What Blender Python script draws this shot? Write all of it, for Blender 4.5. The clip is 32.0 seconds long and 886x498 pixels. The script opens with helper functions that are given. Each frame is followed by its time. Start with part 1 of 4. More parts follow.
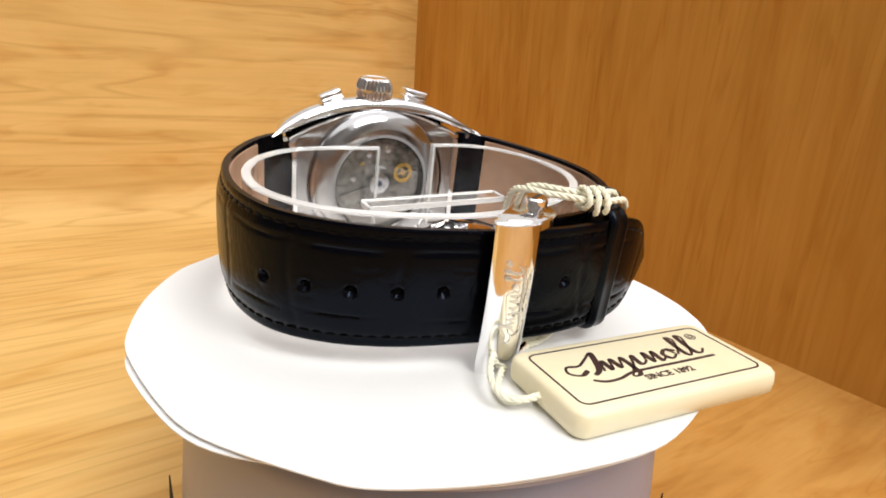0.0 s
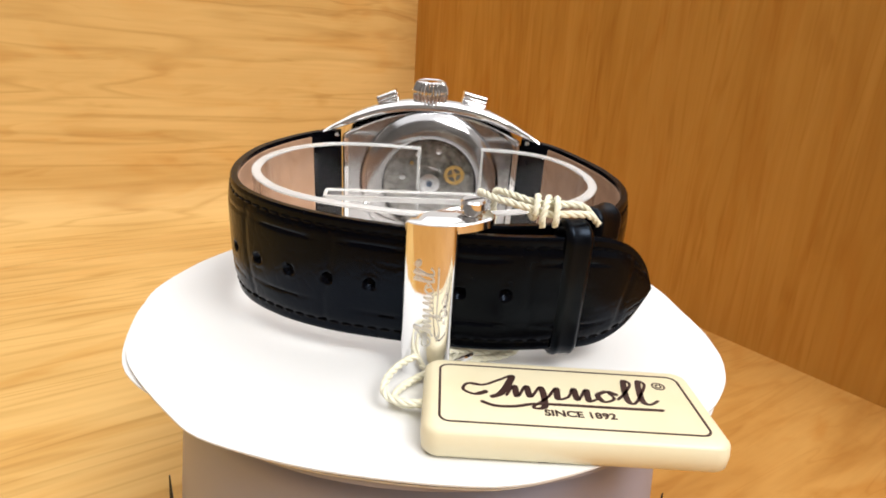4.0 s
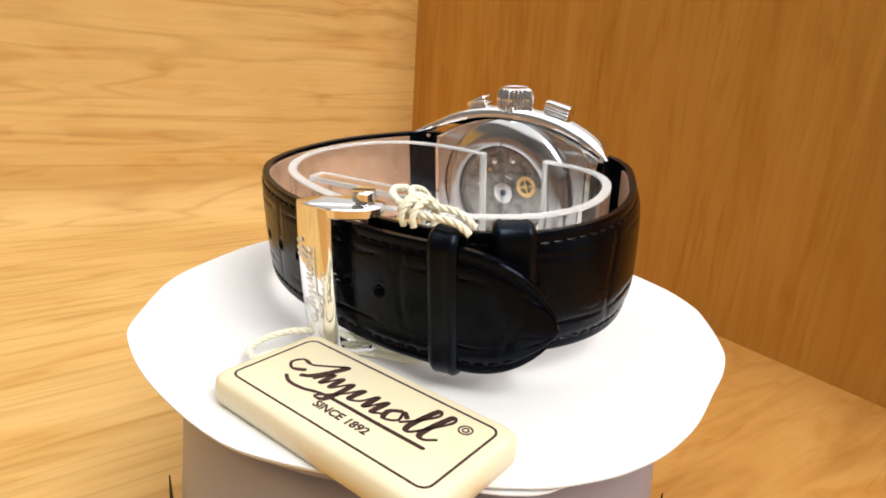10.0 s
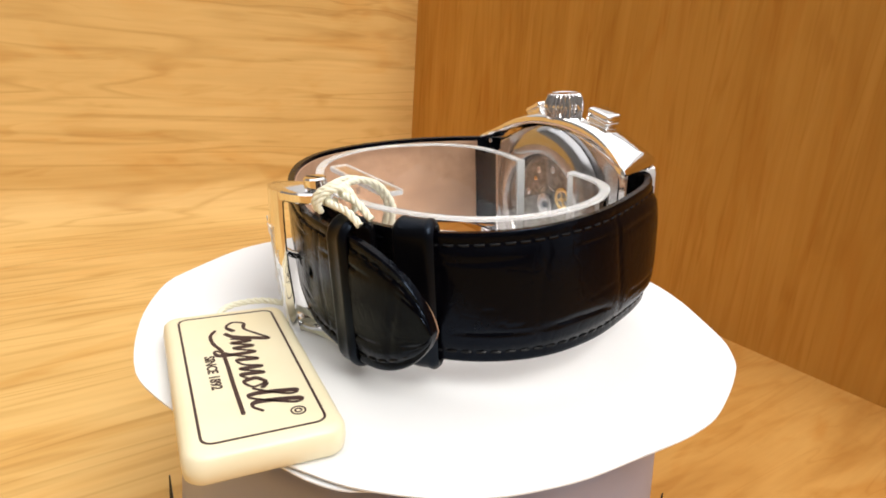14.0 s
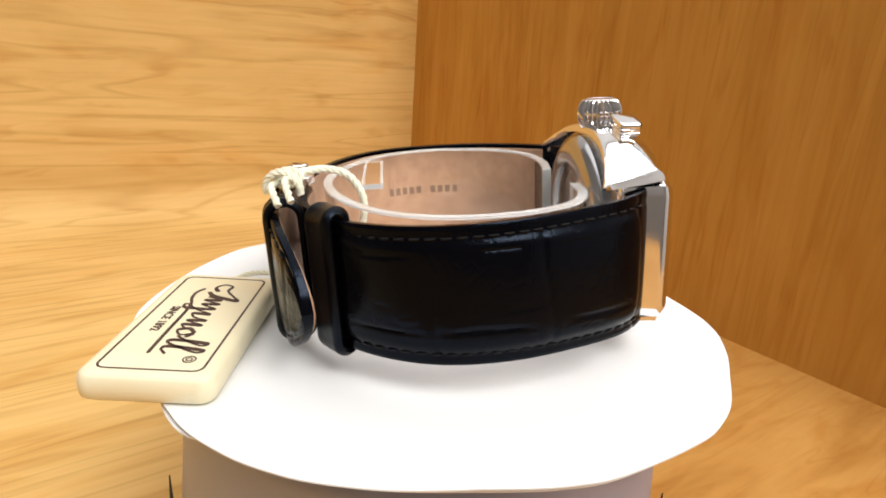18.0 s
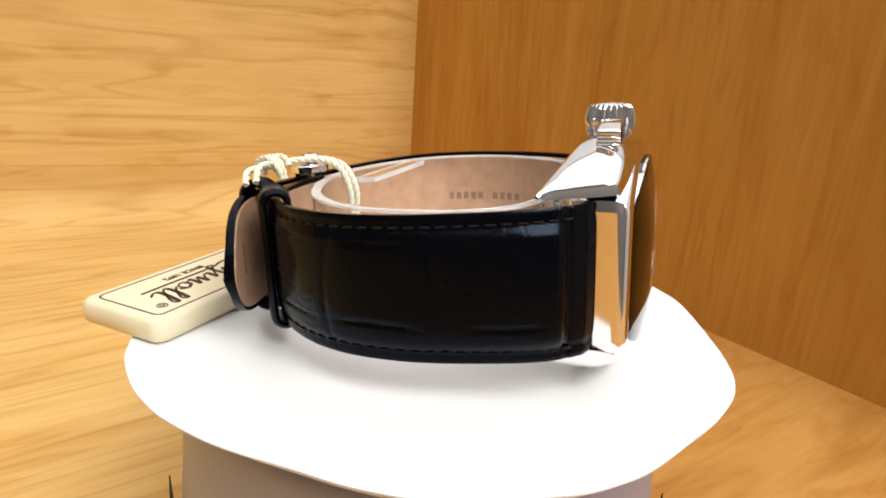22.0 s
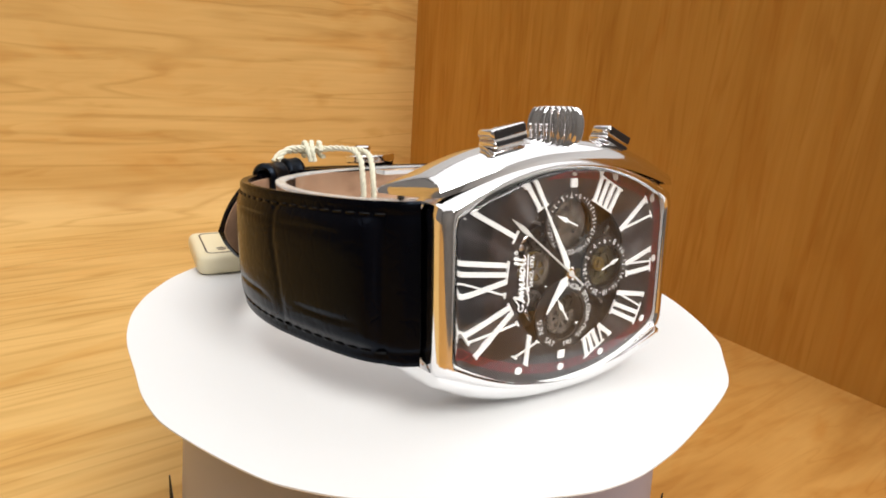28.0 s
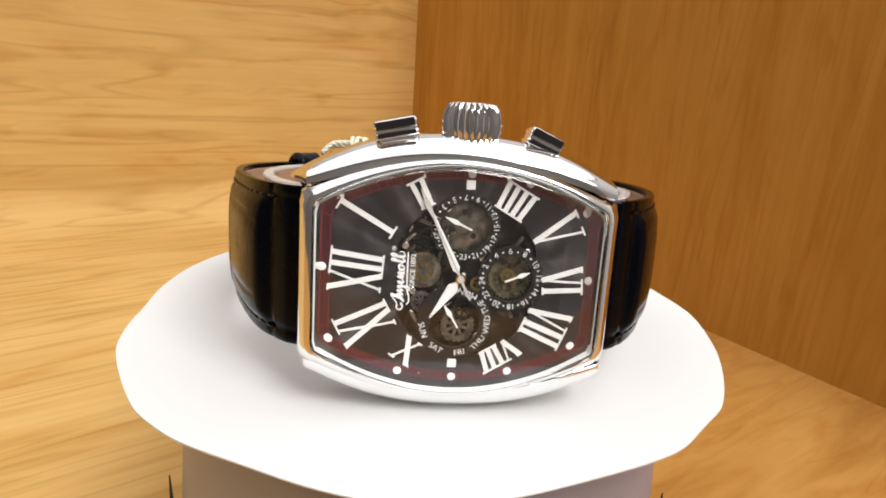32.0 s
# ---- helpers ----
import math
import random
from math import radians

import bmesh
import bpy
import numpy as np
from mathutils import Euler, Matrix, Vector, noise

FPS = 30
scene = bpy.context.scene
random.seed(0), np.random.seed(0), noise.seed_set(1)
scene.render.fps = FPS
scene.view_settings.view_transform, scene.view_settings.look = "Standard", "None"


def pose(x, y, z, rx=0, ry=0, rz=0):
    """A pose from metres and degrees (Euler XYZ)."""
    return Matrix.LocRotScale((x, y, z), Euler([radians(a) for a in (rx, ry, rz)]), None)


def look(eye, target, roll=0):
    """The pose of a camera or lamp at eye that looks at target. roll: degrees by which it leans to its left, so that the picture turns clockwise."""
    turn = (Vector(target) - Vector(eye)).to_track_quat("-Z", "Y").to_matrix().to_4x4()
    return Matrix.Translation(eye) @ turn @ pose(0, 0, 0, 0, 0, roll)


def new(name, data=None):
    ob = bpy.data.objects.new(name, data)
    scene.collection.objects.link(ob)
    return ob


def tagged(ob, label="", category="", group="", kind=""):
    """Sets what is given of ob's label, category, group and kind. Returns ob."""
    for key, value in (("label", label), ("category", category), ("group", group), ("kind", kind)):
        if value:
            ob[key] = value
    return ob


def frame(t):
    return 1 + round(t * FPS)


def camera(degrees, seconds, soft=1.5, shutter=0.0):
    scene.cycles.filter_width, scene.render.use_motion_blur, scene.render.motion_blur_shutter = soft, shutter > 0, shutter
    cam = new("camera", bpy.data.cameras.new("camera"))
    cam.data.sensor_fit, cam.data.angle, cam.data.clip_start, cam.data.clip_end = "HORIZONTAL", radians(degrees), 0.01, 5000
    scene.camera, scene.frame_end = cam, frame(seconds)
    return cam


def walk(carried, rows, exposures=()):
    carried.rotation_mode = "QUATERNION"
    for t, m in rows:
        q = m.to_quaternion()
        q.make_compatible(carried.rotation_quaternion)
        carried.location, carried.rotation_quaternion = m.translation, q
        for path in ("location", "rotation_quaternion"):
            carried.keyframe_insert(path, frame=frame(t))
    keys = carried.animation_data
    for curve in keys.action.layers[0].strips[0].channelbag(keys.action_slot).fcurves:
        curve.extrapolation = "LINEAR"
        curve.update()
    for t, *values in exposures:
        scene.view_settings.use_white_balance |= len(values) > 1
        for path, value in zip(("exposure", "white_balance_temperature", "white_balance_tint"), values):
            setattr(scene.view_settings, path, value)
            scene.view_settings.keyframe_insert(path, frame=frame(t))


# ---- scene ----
# The camera stands still before a turntable; the paper disc turns with the watch on it.
H = 0.07175            # height of the disc's upper face over the shelf
RATE = -6.32         # degrees a second
cam = camera(72.158, 32.0, 1.8)
EYE, AIM = (0.0, -0.123, 0.0529 + H), (0.0021, -0.005928, 0.01504 + H)
STAND = look(EYE, AIM, 3.929)
walk(cam, [(0.0, STAND), (32.0, STAND)], [(0.0, 0.0), (25.0, 0.0), (28.0, -0.2), (32.0, -0.2)])

# ---- light ----
world = bpy.data.worlds.new("world")
scene.world = world
world.use_nodes = True
world.node_tree.nodes["Background"].inputs[0].default_value = (1.0, 0.95, 0.88, 1)
world.node_tree.nodes["Background"].inputs[1].default_value = 0.1


def area_lamp(name, eye, target, sx, sy, watts, colour):
    data = bpy.data.lights.new(name, "AREA")
    data.shape, data.size, data.size_y, data.energy, data.color = "RECTANGLE", sx, sy, watts, colour
    ob = new(name, data)
    ob.matrix_world = look(eye, target)
    return ob


area_lamp("room_lamp", (0.86, -1.06, 1.60), (0, 0, H), 1.0, 1.0, 35, (1.0, 0.985, 0.955))
area_lamp("ceiling_panel", (0.12, 0.1, 2.09), (0.12, 0.1, 0), 3.5, 3.5, 50, (0.97, 0.98, 1.0))


# ---- materials ----
def material(name, colour, rough=0.5, metal=0.0, **more):
    m = bpy.data.materials.new(name)
    m.use_nodes = True
    b = m.node_tree.nodes["Principled BSDF"]
    b.inputs["Base Color"].default_value = (*colour, 1)
    b.inputs["Roughness"].default_value = rough
    b.inputs["Metallic"].default_value = metal
    for key, value in more.items():
        b.inputs[key.replace("_", " ")].default_value = value
    return m


def link(m, a, b):
    m.node_tree.links.new(a, b)


def noise_node(m, size, stretch=(1, 1, 1), detail=4.0, rough=0.55, distortion=0.0, turn=(0, 0, 0)):
    """Noise in object space; size in metres."""
    n = m.node_tree.nodes
    tc, mp, nz = n.new("ShaderNodeTexCoord"), n.new("ShaderNodeMapping"), n.new("ShaderNodeTexNoise")
    mp.inputs["Scale"].default_value = [1 / size / v for v in stretch]
    mp.inputs["Rotation"].default_value = turn
    nz.inputs["Scale"].default_value, nz.inputs["Detail"].default_value = 1.0, detail
    nz.inputs["Roughness"].default_value, nz.inputs["Distortion"].default_value = rough, distortion
    link(m, tc.outputs["Object"], mp.inputs["Vector"])
    link(m, mp.outputs["Vector"], nz.inputs["Vector"])
    return nz


def ramp(m, fac, stops):
    r = m.node_tree.nodes.new("ShaderNodeValToRGB")
    els = r.color_ramp.elements
    els[0].position, els[0].color = stops[0][0], (*stops[0][1], 1)
    els[1].position, els[1].color = stops[-1][0], (*stops[-1][1], 1)
    for p, c in stops[1:-1]:
        e = els.new(p)
        e.color = (*c, 1)
    link(m, fac, r.inputs["Fac"])
    return r


def mix(m, fac, a, b, kind="MIX"):
    x = m.node_tree.nodes.new("ShaderNodeMix")
    x.data_type, x.blend_type = "RGBA", kind
    if isinstance(fac, float):
        x.inputs[0].default_value = fac
    else:
        link(m, fac, x.inputs[0])
    link(m, a, x.inputs[6])
    link(m, b, x.inputs[7])
    return x.outputs[2]


def bump(m, height, distance, strength=0.6):
    b = m.node_tree.nodes.new("ShaderNodeBump")
    b.inputs["Strength"].default_value, b.inputs["Distance"].default_value = strength, distance
    link(m, height, b.inputs["Height"])
    link(m, b.outputs["Normal"], m.node_tree.nodes["Principled BSDF"].inputs["Normal"])
    return b


def wood(name, dark, mid, light, stretch, rough=0.42, band=0.02, spec=0.22, line=0.86, fleck=0.84):
    """Oak: faint broad figure, a few wandering growth lines, and short uneven darker flecks along the grain."""
    m = material(name, mid, rough)
    b = m.node_tree.nodes["Principled BSDF"]
    b.inputs["Specular IOR Level"].default_value = spec
    shorter = lambda k: [max(1.0, k * v) if v > 1 else v for v in stretch]
    figure = noise_node(m, band * 1.3, shorter(0.45), 3.0, 0.55, 1.1)
    fibre = noise_node(m, band * 0.12, shorter(1.6), 2.0, 0.5, 0.3)
    growth = noise_node(m, band * 1.6, shorter(0.7), 2.5, 0.5, 0.9)
    short = noise_node(m, band * 0.42, shorter(0.36), 2.0, 0.5, 0.8)
    patch = noise_node(m, band * 1.1, shorter(0.22), 3.0, 0.55, 0.9)
    blotch = noise_node(m, 0.09, (1, 1, 1), 2.0, 0.5)
    one = (1, 1, 1)
    dim = (line, line * 0.95, line * 0.86)
    layers = [(0.5, ramp(m, fibre.outputs["Fac"], [(0.30, (0.90, 0.86, 0.80)), (0.58, one)])),
              (1.0, ramp(m, growth.outputs["Fac"], [(0.405, one), (0.425, dim), (0.45, one), (0.53, one), (0.548, dim), (0.575, one), (0.63, one), (0.645, dim), (0.67, one)])),
              (1.0, ramp(m, short.outputs["Fac"], [(0.28, (fleck, fleck * 0.94, fleck * 0.84)), (0.42, one)])),
              (1.0, ramp(m, patch.outputs["Fac"], [(0.30, (0.94, 0.86, 0.74)), (0.47, one)])),
              (1.0, ramp(m, blotch.outputs["Fac"], [(0.3, (0.92, 0.90, 0.86)), (0.7, one)]))]
    out = ramp(m, figure.outputs["Fac"], [(0.28, dark), (0.46, mid), (0.75, light)]).outputs["Color"]
    for fac, layer in layers:
        out = mix(m, fac, out, layer.outputs["Color"], "MULTIPLY")
    link(m, out, b.inputs["Base Color"])
    bump(m, short.outputs["Fac"], 0.0004, 0.12)
    return m


OAK_LEFT = wood("pale_oak", (0.645, 0.395, 0.128), (0.73, 0.468, 0.168), (0.78, 0.515, 0.195), (16, 1.0, 1.0), 0.6, 0.022, 0.22, 0.86, 0.90)
OAK_RIGHT = wood("dark_oak_veneer", (0.49, 0.232, 0.037), (0.565, 0.288, 0.054), (0.62, 0.328, 0.071), (0.9, 0.9, 22), 0.5, 0.017, 0.22, 0.93, 0.89)
OAK_SHELF = wood("golden_oak", (0.46, 0.215, 0.047), (0.54, 0.27, 0.066), (0.60, 0.32, 0.088), (10, 1.0, 1.0), 0.5, 0.014, 0.3, 0.92, 0.91)
PLASTER = material("pale_plaster", (0.78, 0.77, 0.76), 0.9)
# Unseen south and west walls, darkened to cut bounce light and deepen reflections.
DIM = material("darkened_unseen_wall", (0.22, 0.208, 0.195), 0.9)
# Unseen room floor, made brown to warm what the steel reflects.
WARM_FLOOR = material("brown_floor", (0.36, 0.23, 0.12), 0.7)
PAPER = material("white_paper", (0.83, 0.83, 0.825), 0.75)
bump(PAPER, noise_node(PAPER, 0.004, detail=6).outputs["Fac"], 0.0002, 0.25)
BASE = material("satin_silver_metal", (0.34, 0.34, 0.43), 0.42, 0.2)
BLACK = material("black_plastic", (0.012, 0.011, 0.012), 0.3)
STEEL = material("polished_steel", (0.90, 0.90, 0.91), 0.07, 1.0)
SATIN = material("satin_steel", (0.72, 0.72, 0.73), 0.22, 1.0)
for met, size in ((STEEL, 0.012), (SATIN, 0.003)):
    r = ramp(met, noise_node(met, size, detail=5).outputs["Fac"], [(0.3, (0.05,) * 3 if met is STEEL else (0.18,) * 3), (0.8, (0.12,) * 3 if met is STEEL else (0.30,) * 3)])
    link(met, r.outputs["Color"], met.node_tree.nodes["Principled BSDF"].inputs["Roughness"])
BACKSTEEL = material("grey_brushed_steel", (0.50, 0.50, 0.51), 0.2, 1.0)
_c = ramp(BACKSTEEL, noise_node(BACKSTEEL, 0.004, detail=4).outputs["Fac"], [(0.3, (0.13,) * 3), (0.75, (0.27,) * 3)])
link(BACKSTEEL, _c.outputs["Color"], BACKSTEEL.node_tree.nodes["Principled BSDF"].inputs["Roughness"])
LEATHER = material("black_leather", (0.0015, 0.0014, 0.0024), 0.33)
LEATHER.node_tree.nodes["Principled BSDF"].inputs["Specular IOR Level"].default_value = 0.13
LEATHER.node_tree.nodes["Principled BSDF"].inputs["Specular Tint"].default_value = (0.55, 0.72, 1.0, 1)


def leather_relief(m):
    """Fine pores, small scales and uneven polish."""
    n = m.node_tree.nodes
    tc, mp, vo = n.new("ShaderNodeTexCoord"), n.new("ShaderNodeMapping"), n.new("ShaderNodeTexVoronoi")
    mp.inputs["Scale"].default_value = (420, 420, 300)
    vo.feature = "DISTANCE_TO_EDGE"
    vo.inputs["Scale"].default_value, vo.inputs["Randomness"].default_value = 1.0, 0.9
    link(m, tc.outputs["Object"], mp.inputs["Vector"])
    link(m, mp.outputs["Vector"], vo.inputs["Vector"])
    edge = ramp(m, vo.outputs["Distance"], [(0.0, (0, 0, 0)), (0.12, (1, 1, 1))])
    fine = noise_node(m, 0.0012, detail=5)
    both = mix(m, 0.6, edge.outputs["Color"], fine.outputs["Fac"])
    bump(m, both, 0.00012, 0.35)
    wear = noise_node(m, 0.008, detail=4)
    r = ramp(m, wear.outputs["Fac"], [(0.3, (0.15,) * 3), (0.75, (0.30,) * 3)])
    link(m, r.outputs["Color"], n["Principled BSDF"].inputs["Roughness"])


leather_relief(LEATHER)
SMOOTH_LEATHER = material("smooth_black_leather", (0.0016, 0.0015, 0.0021), 0.28)
SMOOTH_LEATHER.node_tree.nodes["Principled BSDF"].inputs["Specular IOR Level"].default_value = 0.2
SMOOTH_LEATHER.node_tree.nodes["Principled BSDF"].inputs["Specular Tint"].default_value = (0.55, 0.72, 1.0, 1)
bump(SMOOTH_LEATHER, noise_node(SMOOTH_LEATHER, 0.0012, detail=5).outputs["Fac"], 0.0001, 0.4)
HOLE = material("raw_punched_leather", (0.004, 0.0035, 0.0035), 0.95, Specular_IOR_Level=0.05)
THREAD = material("black_thread", (0.002, 0.002, 0.0025), 0.26)
THREAD.node_tree.nodes["Principled BSDF"].inputs["Specular IOR Level"].default_value = 0.14
LINING = material("tan_leather_lining", (0.52, 0.30, 0.19), 0.62)
_c = ramp(LINING, noise_node(LINING, 0.0035, detail=6).outputs["Fac"], [(0.25, (0.33, 0.185, 0.11)), (0.75, (0.45, 0.27, 0.165))])
link(LINING, _c.outputs["Color"], LINING.node_tree.nodes["Principled BSDF"].inputs["Base Color"])
STAMP = material("brown_stamp", (0.21, 0.125, 0.08), 0.6)
CLEAR = material("clear_acrylic", (1.0, 0.985, 0.97), 0.02, 0.0, Transmission_Weight=1.0, IOR=1.30)
FROST = material("polished_acrylic_edge", (0.88, 0.875, 0.865), 0.25, 0.0, Transmission_Weight=0.68, IOR=1.45)
CRYSTAL = material("mineral_crystal", (1.0, 1.0, 1.0), 0.0, 0.0, Transmission_Weight=1.0, IOR=1.58)
CREAM = material("cream_plastic", (0.84, 0.72, 0.45), 0.34)
_c = ramp(CREAM, noise_node(CREAM, 0.012, detail=4).outputs["Fac"], [(0.3, (0.84, 0.74, 0.49)), (0.7, (0.87, 0.79, 0.56))])
link(CREAM, _c.outputs["Color"], CREAM.node_tree.nodes["Principled BSDF"].inputs["Base Color"])
INK = material("dark_brown_ink", (0.045, 0.018, 0.014), 0.5)
CORD = material("cream_cord", (0.87, 0.84, 0.67), 0.7)
bump(CORD, noise_node(CORD, 0.0004, detail=4).outputs["Fac"], 0.0001, 0.6)
DIAL = material("charcoal_dial", (0.030, 0.027, 0.025), 0.28)
WATCH_TURN = (-0.01744, 0.03523, 0.02120)


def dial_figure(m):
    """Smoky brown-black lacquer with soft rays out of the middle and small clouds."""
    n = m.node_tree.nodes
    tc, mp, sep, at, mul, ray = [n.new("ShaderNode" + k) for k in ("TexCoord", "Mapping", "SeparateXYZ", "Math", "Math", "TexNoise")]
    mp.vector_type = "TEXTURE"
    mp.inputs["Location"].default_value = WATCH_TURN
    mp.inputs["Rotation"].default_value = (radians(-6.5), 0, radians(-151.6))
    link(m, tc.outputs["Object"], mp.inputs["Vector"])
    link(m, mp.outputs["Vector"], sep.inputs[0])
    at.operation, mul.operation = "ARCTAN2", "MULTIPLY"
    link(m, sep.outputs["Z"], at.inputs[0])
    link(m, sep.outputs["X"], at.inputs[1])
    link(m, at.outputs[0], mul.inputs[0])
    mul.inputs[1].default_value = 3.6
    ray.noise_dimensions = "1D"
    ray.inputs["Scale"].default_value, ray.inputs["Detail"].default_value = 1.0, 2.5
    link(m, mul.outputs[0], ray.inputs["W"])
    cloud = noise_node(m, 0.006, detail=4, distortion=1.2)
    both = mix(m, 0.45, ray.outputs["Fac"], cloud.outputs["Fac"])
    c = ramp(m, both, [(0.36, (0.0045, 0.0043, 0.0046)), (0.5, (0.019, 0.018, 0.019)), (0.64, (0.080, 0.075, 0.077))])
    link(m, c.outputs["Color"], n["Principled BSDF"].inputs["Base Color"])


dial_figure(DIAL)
SMOKE = material("smoked_dial_ring", (0.012, 0.011, 0.010), 0.3)
WHITE = material("white_lume", (0.86, 0.86, 0.84), 0.5)
SILVER = material("bright_applied_metal", (0.88, 0.88, 0.86), 0.4, 0.12)
# Grey of the seconds pointer, and of hour dots with shade painted in.
GREY = material("grey_pointer_and_shaded_lume", (0.55, 0.53, 0.50), 0.5)
RED = material("dark_red_ink", (0.17, 0.012, 0.018), 0.45)
DARKRED = material("deep_red_band", (0.048, 0.005, 0.008), 0.45)
GOLD = material("brass_gear", (0.80, 0.52, 0.16), 0.22, 1.0)
OLIVE = material("olive_movement_plate", (0.17, 0.15, 0.055), 0.33, 0.6)
_c = ramp(OLIVE, noise_node(OLIVE, 0.0022, detail=4, distortion=0.6).outputs["Fac"], [(0.32, (0.05, 0.044, 0.034)), (0.5, (0.15, 0.132, 0.105)), (0.68, (0.30, 0.27, 0.22))])
link(OLIVE, _c.outputs["Color"], OLIVE.node_tree.nodes["Principled BSDF"].inputs["Base Color"])
GUN = material("grey_movement_plate", (0.13, 0.125, 0.115), 0.3, 0.9)
_c = ramp(GUN, noise_node(GUN, 0.0018, detail=4, distortion=0.4).outputs["Fac"], [(0.3, (0.10, 0.095, 0.088)), (0.7, (0.40, 0.38, 0.35))])
link(GUN, _c.outputs["Color"], GUN.node_tree.nodes["Principled BSDF"].inputs["Base Color"])
ENGRAVED = material("engraved_steel", (0.80, 0.79, 0.77), 0.42, 0.8)
# Near-black colour carries the shade inside the open dial, on plate and gears.
MURK = material("shade_toned_movement", (0.02, 0.018, 0.014), 0.4, 0.5)
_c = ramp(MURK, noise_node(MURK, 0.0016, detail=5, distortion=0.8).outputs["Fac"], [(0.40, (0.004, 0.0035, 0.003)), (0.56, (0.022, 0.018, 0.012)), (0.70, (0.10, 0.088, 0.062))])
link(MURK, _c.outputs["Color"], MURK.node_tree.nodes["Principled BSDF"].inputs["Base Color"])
STRAW = material("straw_gilt_wheel", (0.20, 0.175, 0.08), 0.36, 0.6)
_c = ramp(STRAW, noise_node(STRAW, 0.0014, detail=4, distortion=0.5).outputs["Fac"], [(0.38, (0.04, 0.035, 0.020)), (0.66, (0.22, 0.192, 0.108))])
link(STRAW, _c.outputs["Color"], STRAW.node_tree.nodes["Principled BSDF"].inputs["Base Color"])
AMBER = material("amber_gilt_wheel", (0.26, 0.18, 0.05), 0.34, 0.7)
BLUE = material("blued_screw", (0.05, 0.09, 0.17), 0.2, 0.8)


# ---- mesh helpers ----
def part(name, bm, mat, parent, label=""):
    """Links a bmesh as one mesh object under a thing or a part."""
    bmesh.ops.recalc_face_normals(bm, faces=bm.faces[:])
    me = bpy.data.meshes.new(name)
    bm.to_mesh(me)
    bm.free()
    for p in me.polygons:
        p.use_smooth = True
    me.set_sharp_from_angle(angle=radians(38))
    me.materials.append(mat)
    ob = new(name, me)
    if parent is not None:
        ob.parent = parent
    if label:
        tagged(ob, label)
    return ob


def moved(bm, m):
    bmesh.ops.transform(bm, matrix=m, verts=bm.verts[:])
    return bm


def loft(rings, closed=True, caps=True):
    """Skin over rings of equally many points."""
    bm = bmesh.new()
    rows = [[bm.verts.new(p) for p in r] for r in rings]
    n = len(rows[0])
    for a, b in zip(rows, rows[1:]):
        for i in range(n if closed else n - 1):
            j = (i + 1) % n
            bm.faces.new((a[i], a[j], b[j], b[i]))
    if caps and closed:
        bm.faces.new(rows[0][::-1])
        bm.faces.new(rows[-1])
    return bm


def lathe(profile, seg=40, axis="Z", caps=True):
    """Turns (radius, height) pairs about an axis; ends on the axis are closed by caps."""
    rings = []
    for r, h in profile:
        ring = []
        for i in range(seg):
            a = 2 * math.pi * i / seg
            c, s = r * math.cos(a), r * math.sin(a)
            ring.append((c, s, h) if axis == "Z" else (c, h, s))
        rings.append(ring)
    return loft(rings, caps=caps)


def slab(w, d, h, r=0.0, seg=2):
    """A box w x d x h about its centre, its edges rounded by r."""
    bm = bmesh.new()
    bmesh.ops.create_cube(bm, size=1.0)
    bmesh.ops.scale(bm, vec=(w, d, h), verts=bm.verts[:])
    if r:
        bmesh.ops.bevel(bm, geom=bm.edges[:], offset=r, segments=seg, affect="EDGES", profile=0.5)
    return bm


def joined(*bms):
    out = bmesh.new()
    me = bpy.data.meshes.new("joined")
    for b in bms:
        b.to_mesh(me)
        b.free()
        out.from_mesh(me)
    bpy.data.meshes.remove(me)
    return out


def smooth_path(points, step):
    """A Catmull-Rom line through the points, at even steps."""
    p = [np.array(q, float) for q in points]
    p = [2 * p[0] - p[1], *p, 2 * p[-1] - p[-2]]
    fine = []
    for i in range(1, len(p) - 2):
        for t in np.linspace(0, 1, 24, endpoint=False):
            fine.append(0.5 * (2 * p[i] + (p[i + 1] - p[i - 1]) * t + (2 * p[i - 1] - 5 * p[i] + 4 * p[i + 1] - p[i + 2]) * t ** 2 + (3 * p[i] - p[i - 1] - 3 * p[i + 1] + p[i + 2]) * t ** 3))
    fine.append(p[-2])
    fine = np.array(fine)
    d = np.r_[0, np.cumsum(np.linalg.norm(np.diff(fine, axis=0), axis=1))]
    n = max(2, int(round(d[-1] / step)) + 1)
    s = np.linspace(0, d[-1], n)
    return np.stack([np.interp(s, d, fine[:, k]) for k in range(fine.shape[1])], 1), s


def tube(points, radius, seg=8, step=0.5, strands=0, pitch=3.2):
    """A round cord along a line; with strands, so many threads twisted round each other."""
    line, s = smooth_path(points, step)
    tang = np.gradient(line, axis=0)
    tang /= np.linalg.norm(tang, axis=1)[:, None]
    u = np.cross(tang[0], (0.3, 0.2, 0.9))
    frames = []
    for t in tang:
        u = u - t * (u @ t)
        u = u / np.linalg.norm(u)
        frames.append((u, np.cross(t, u)))
    bms = []
    for k in range(max(1, strands)):
        rings = []
        for p, (a, b), q in zip(line, frames, s):
            if strands:
                w = 2 * math.pi * (q / pitch + k / strands)
                c, r = p + 0.5 * radius * (a * math.cos(w) + b * math.sin(w)), 0.62 * radius
            else:
                c, r = p, radius
            rings.append([tuple(c + r * (a * math.cos(v) + b * math.sin(v))) for v in np.linspace(0, 2 * math.pi, seg, endpoint=False)])
        bms.append(loft(rings))
    return joined(*bms) if len(bms) > 1 else bms[0]


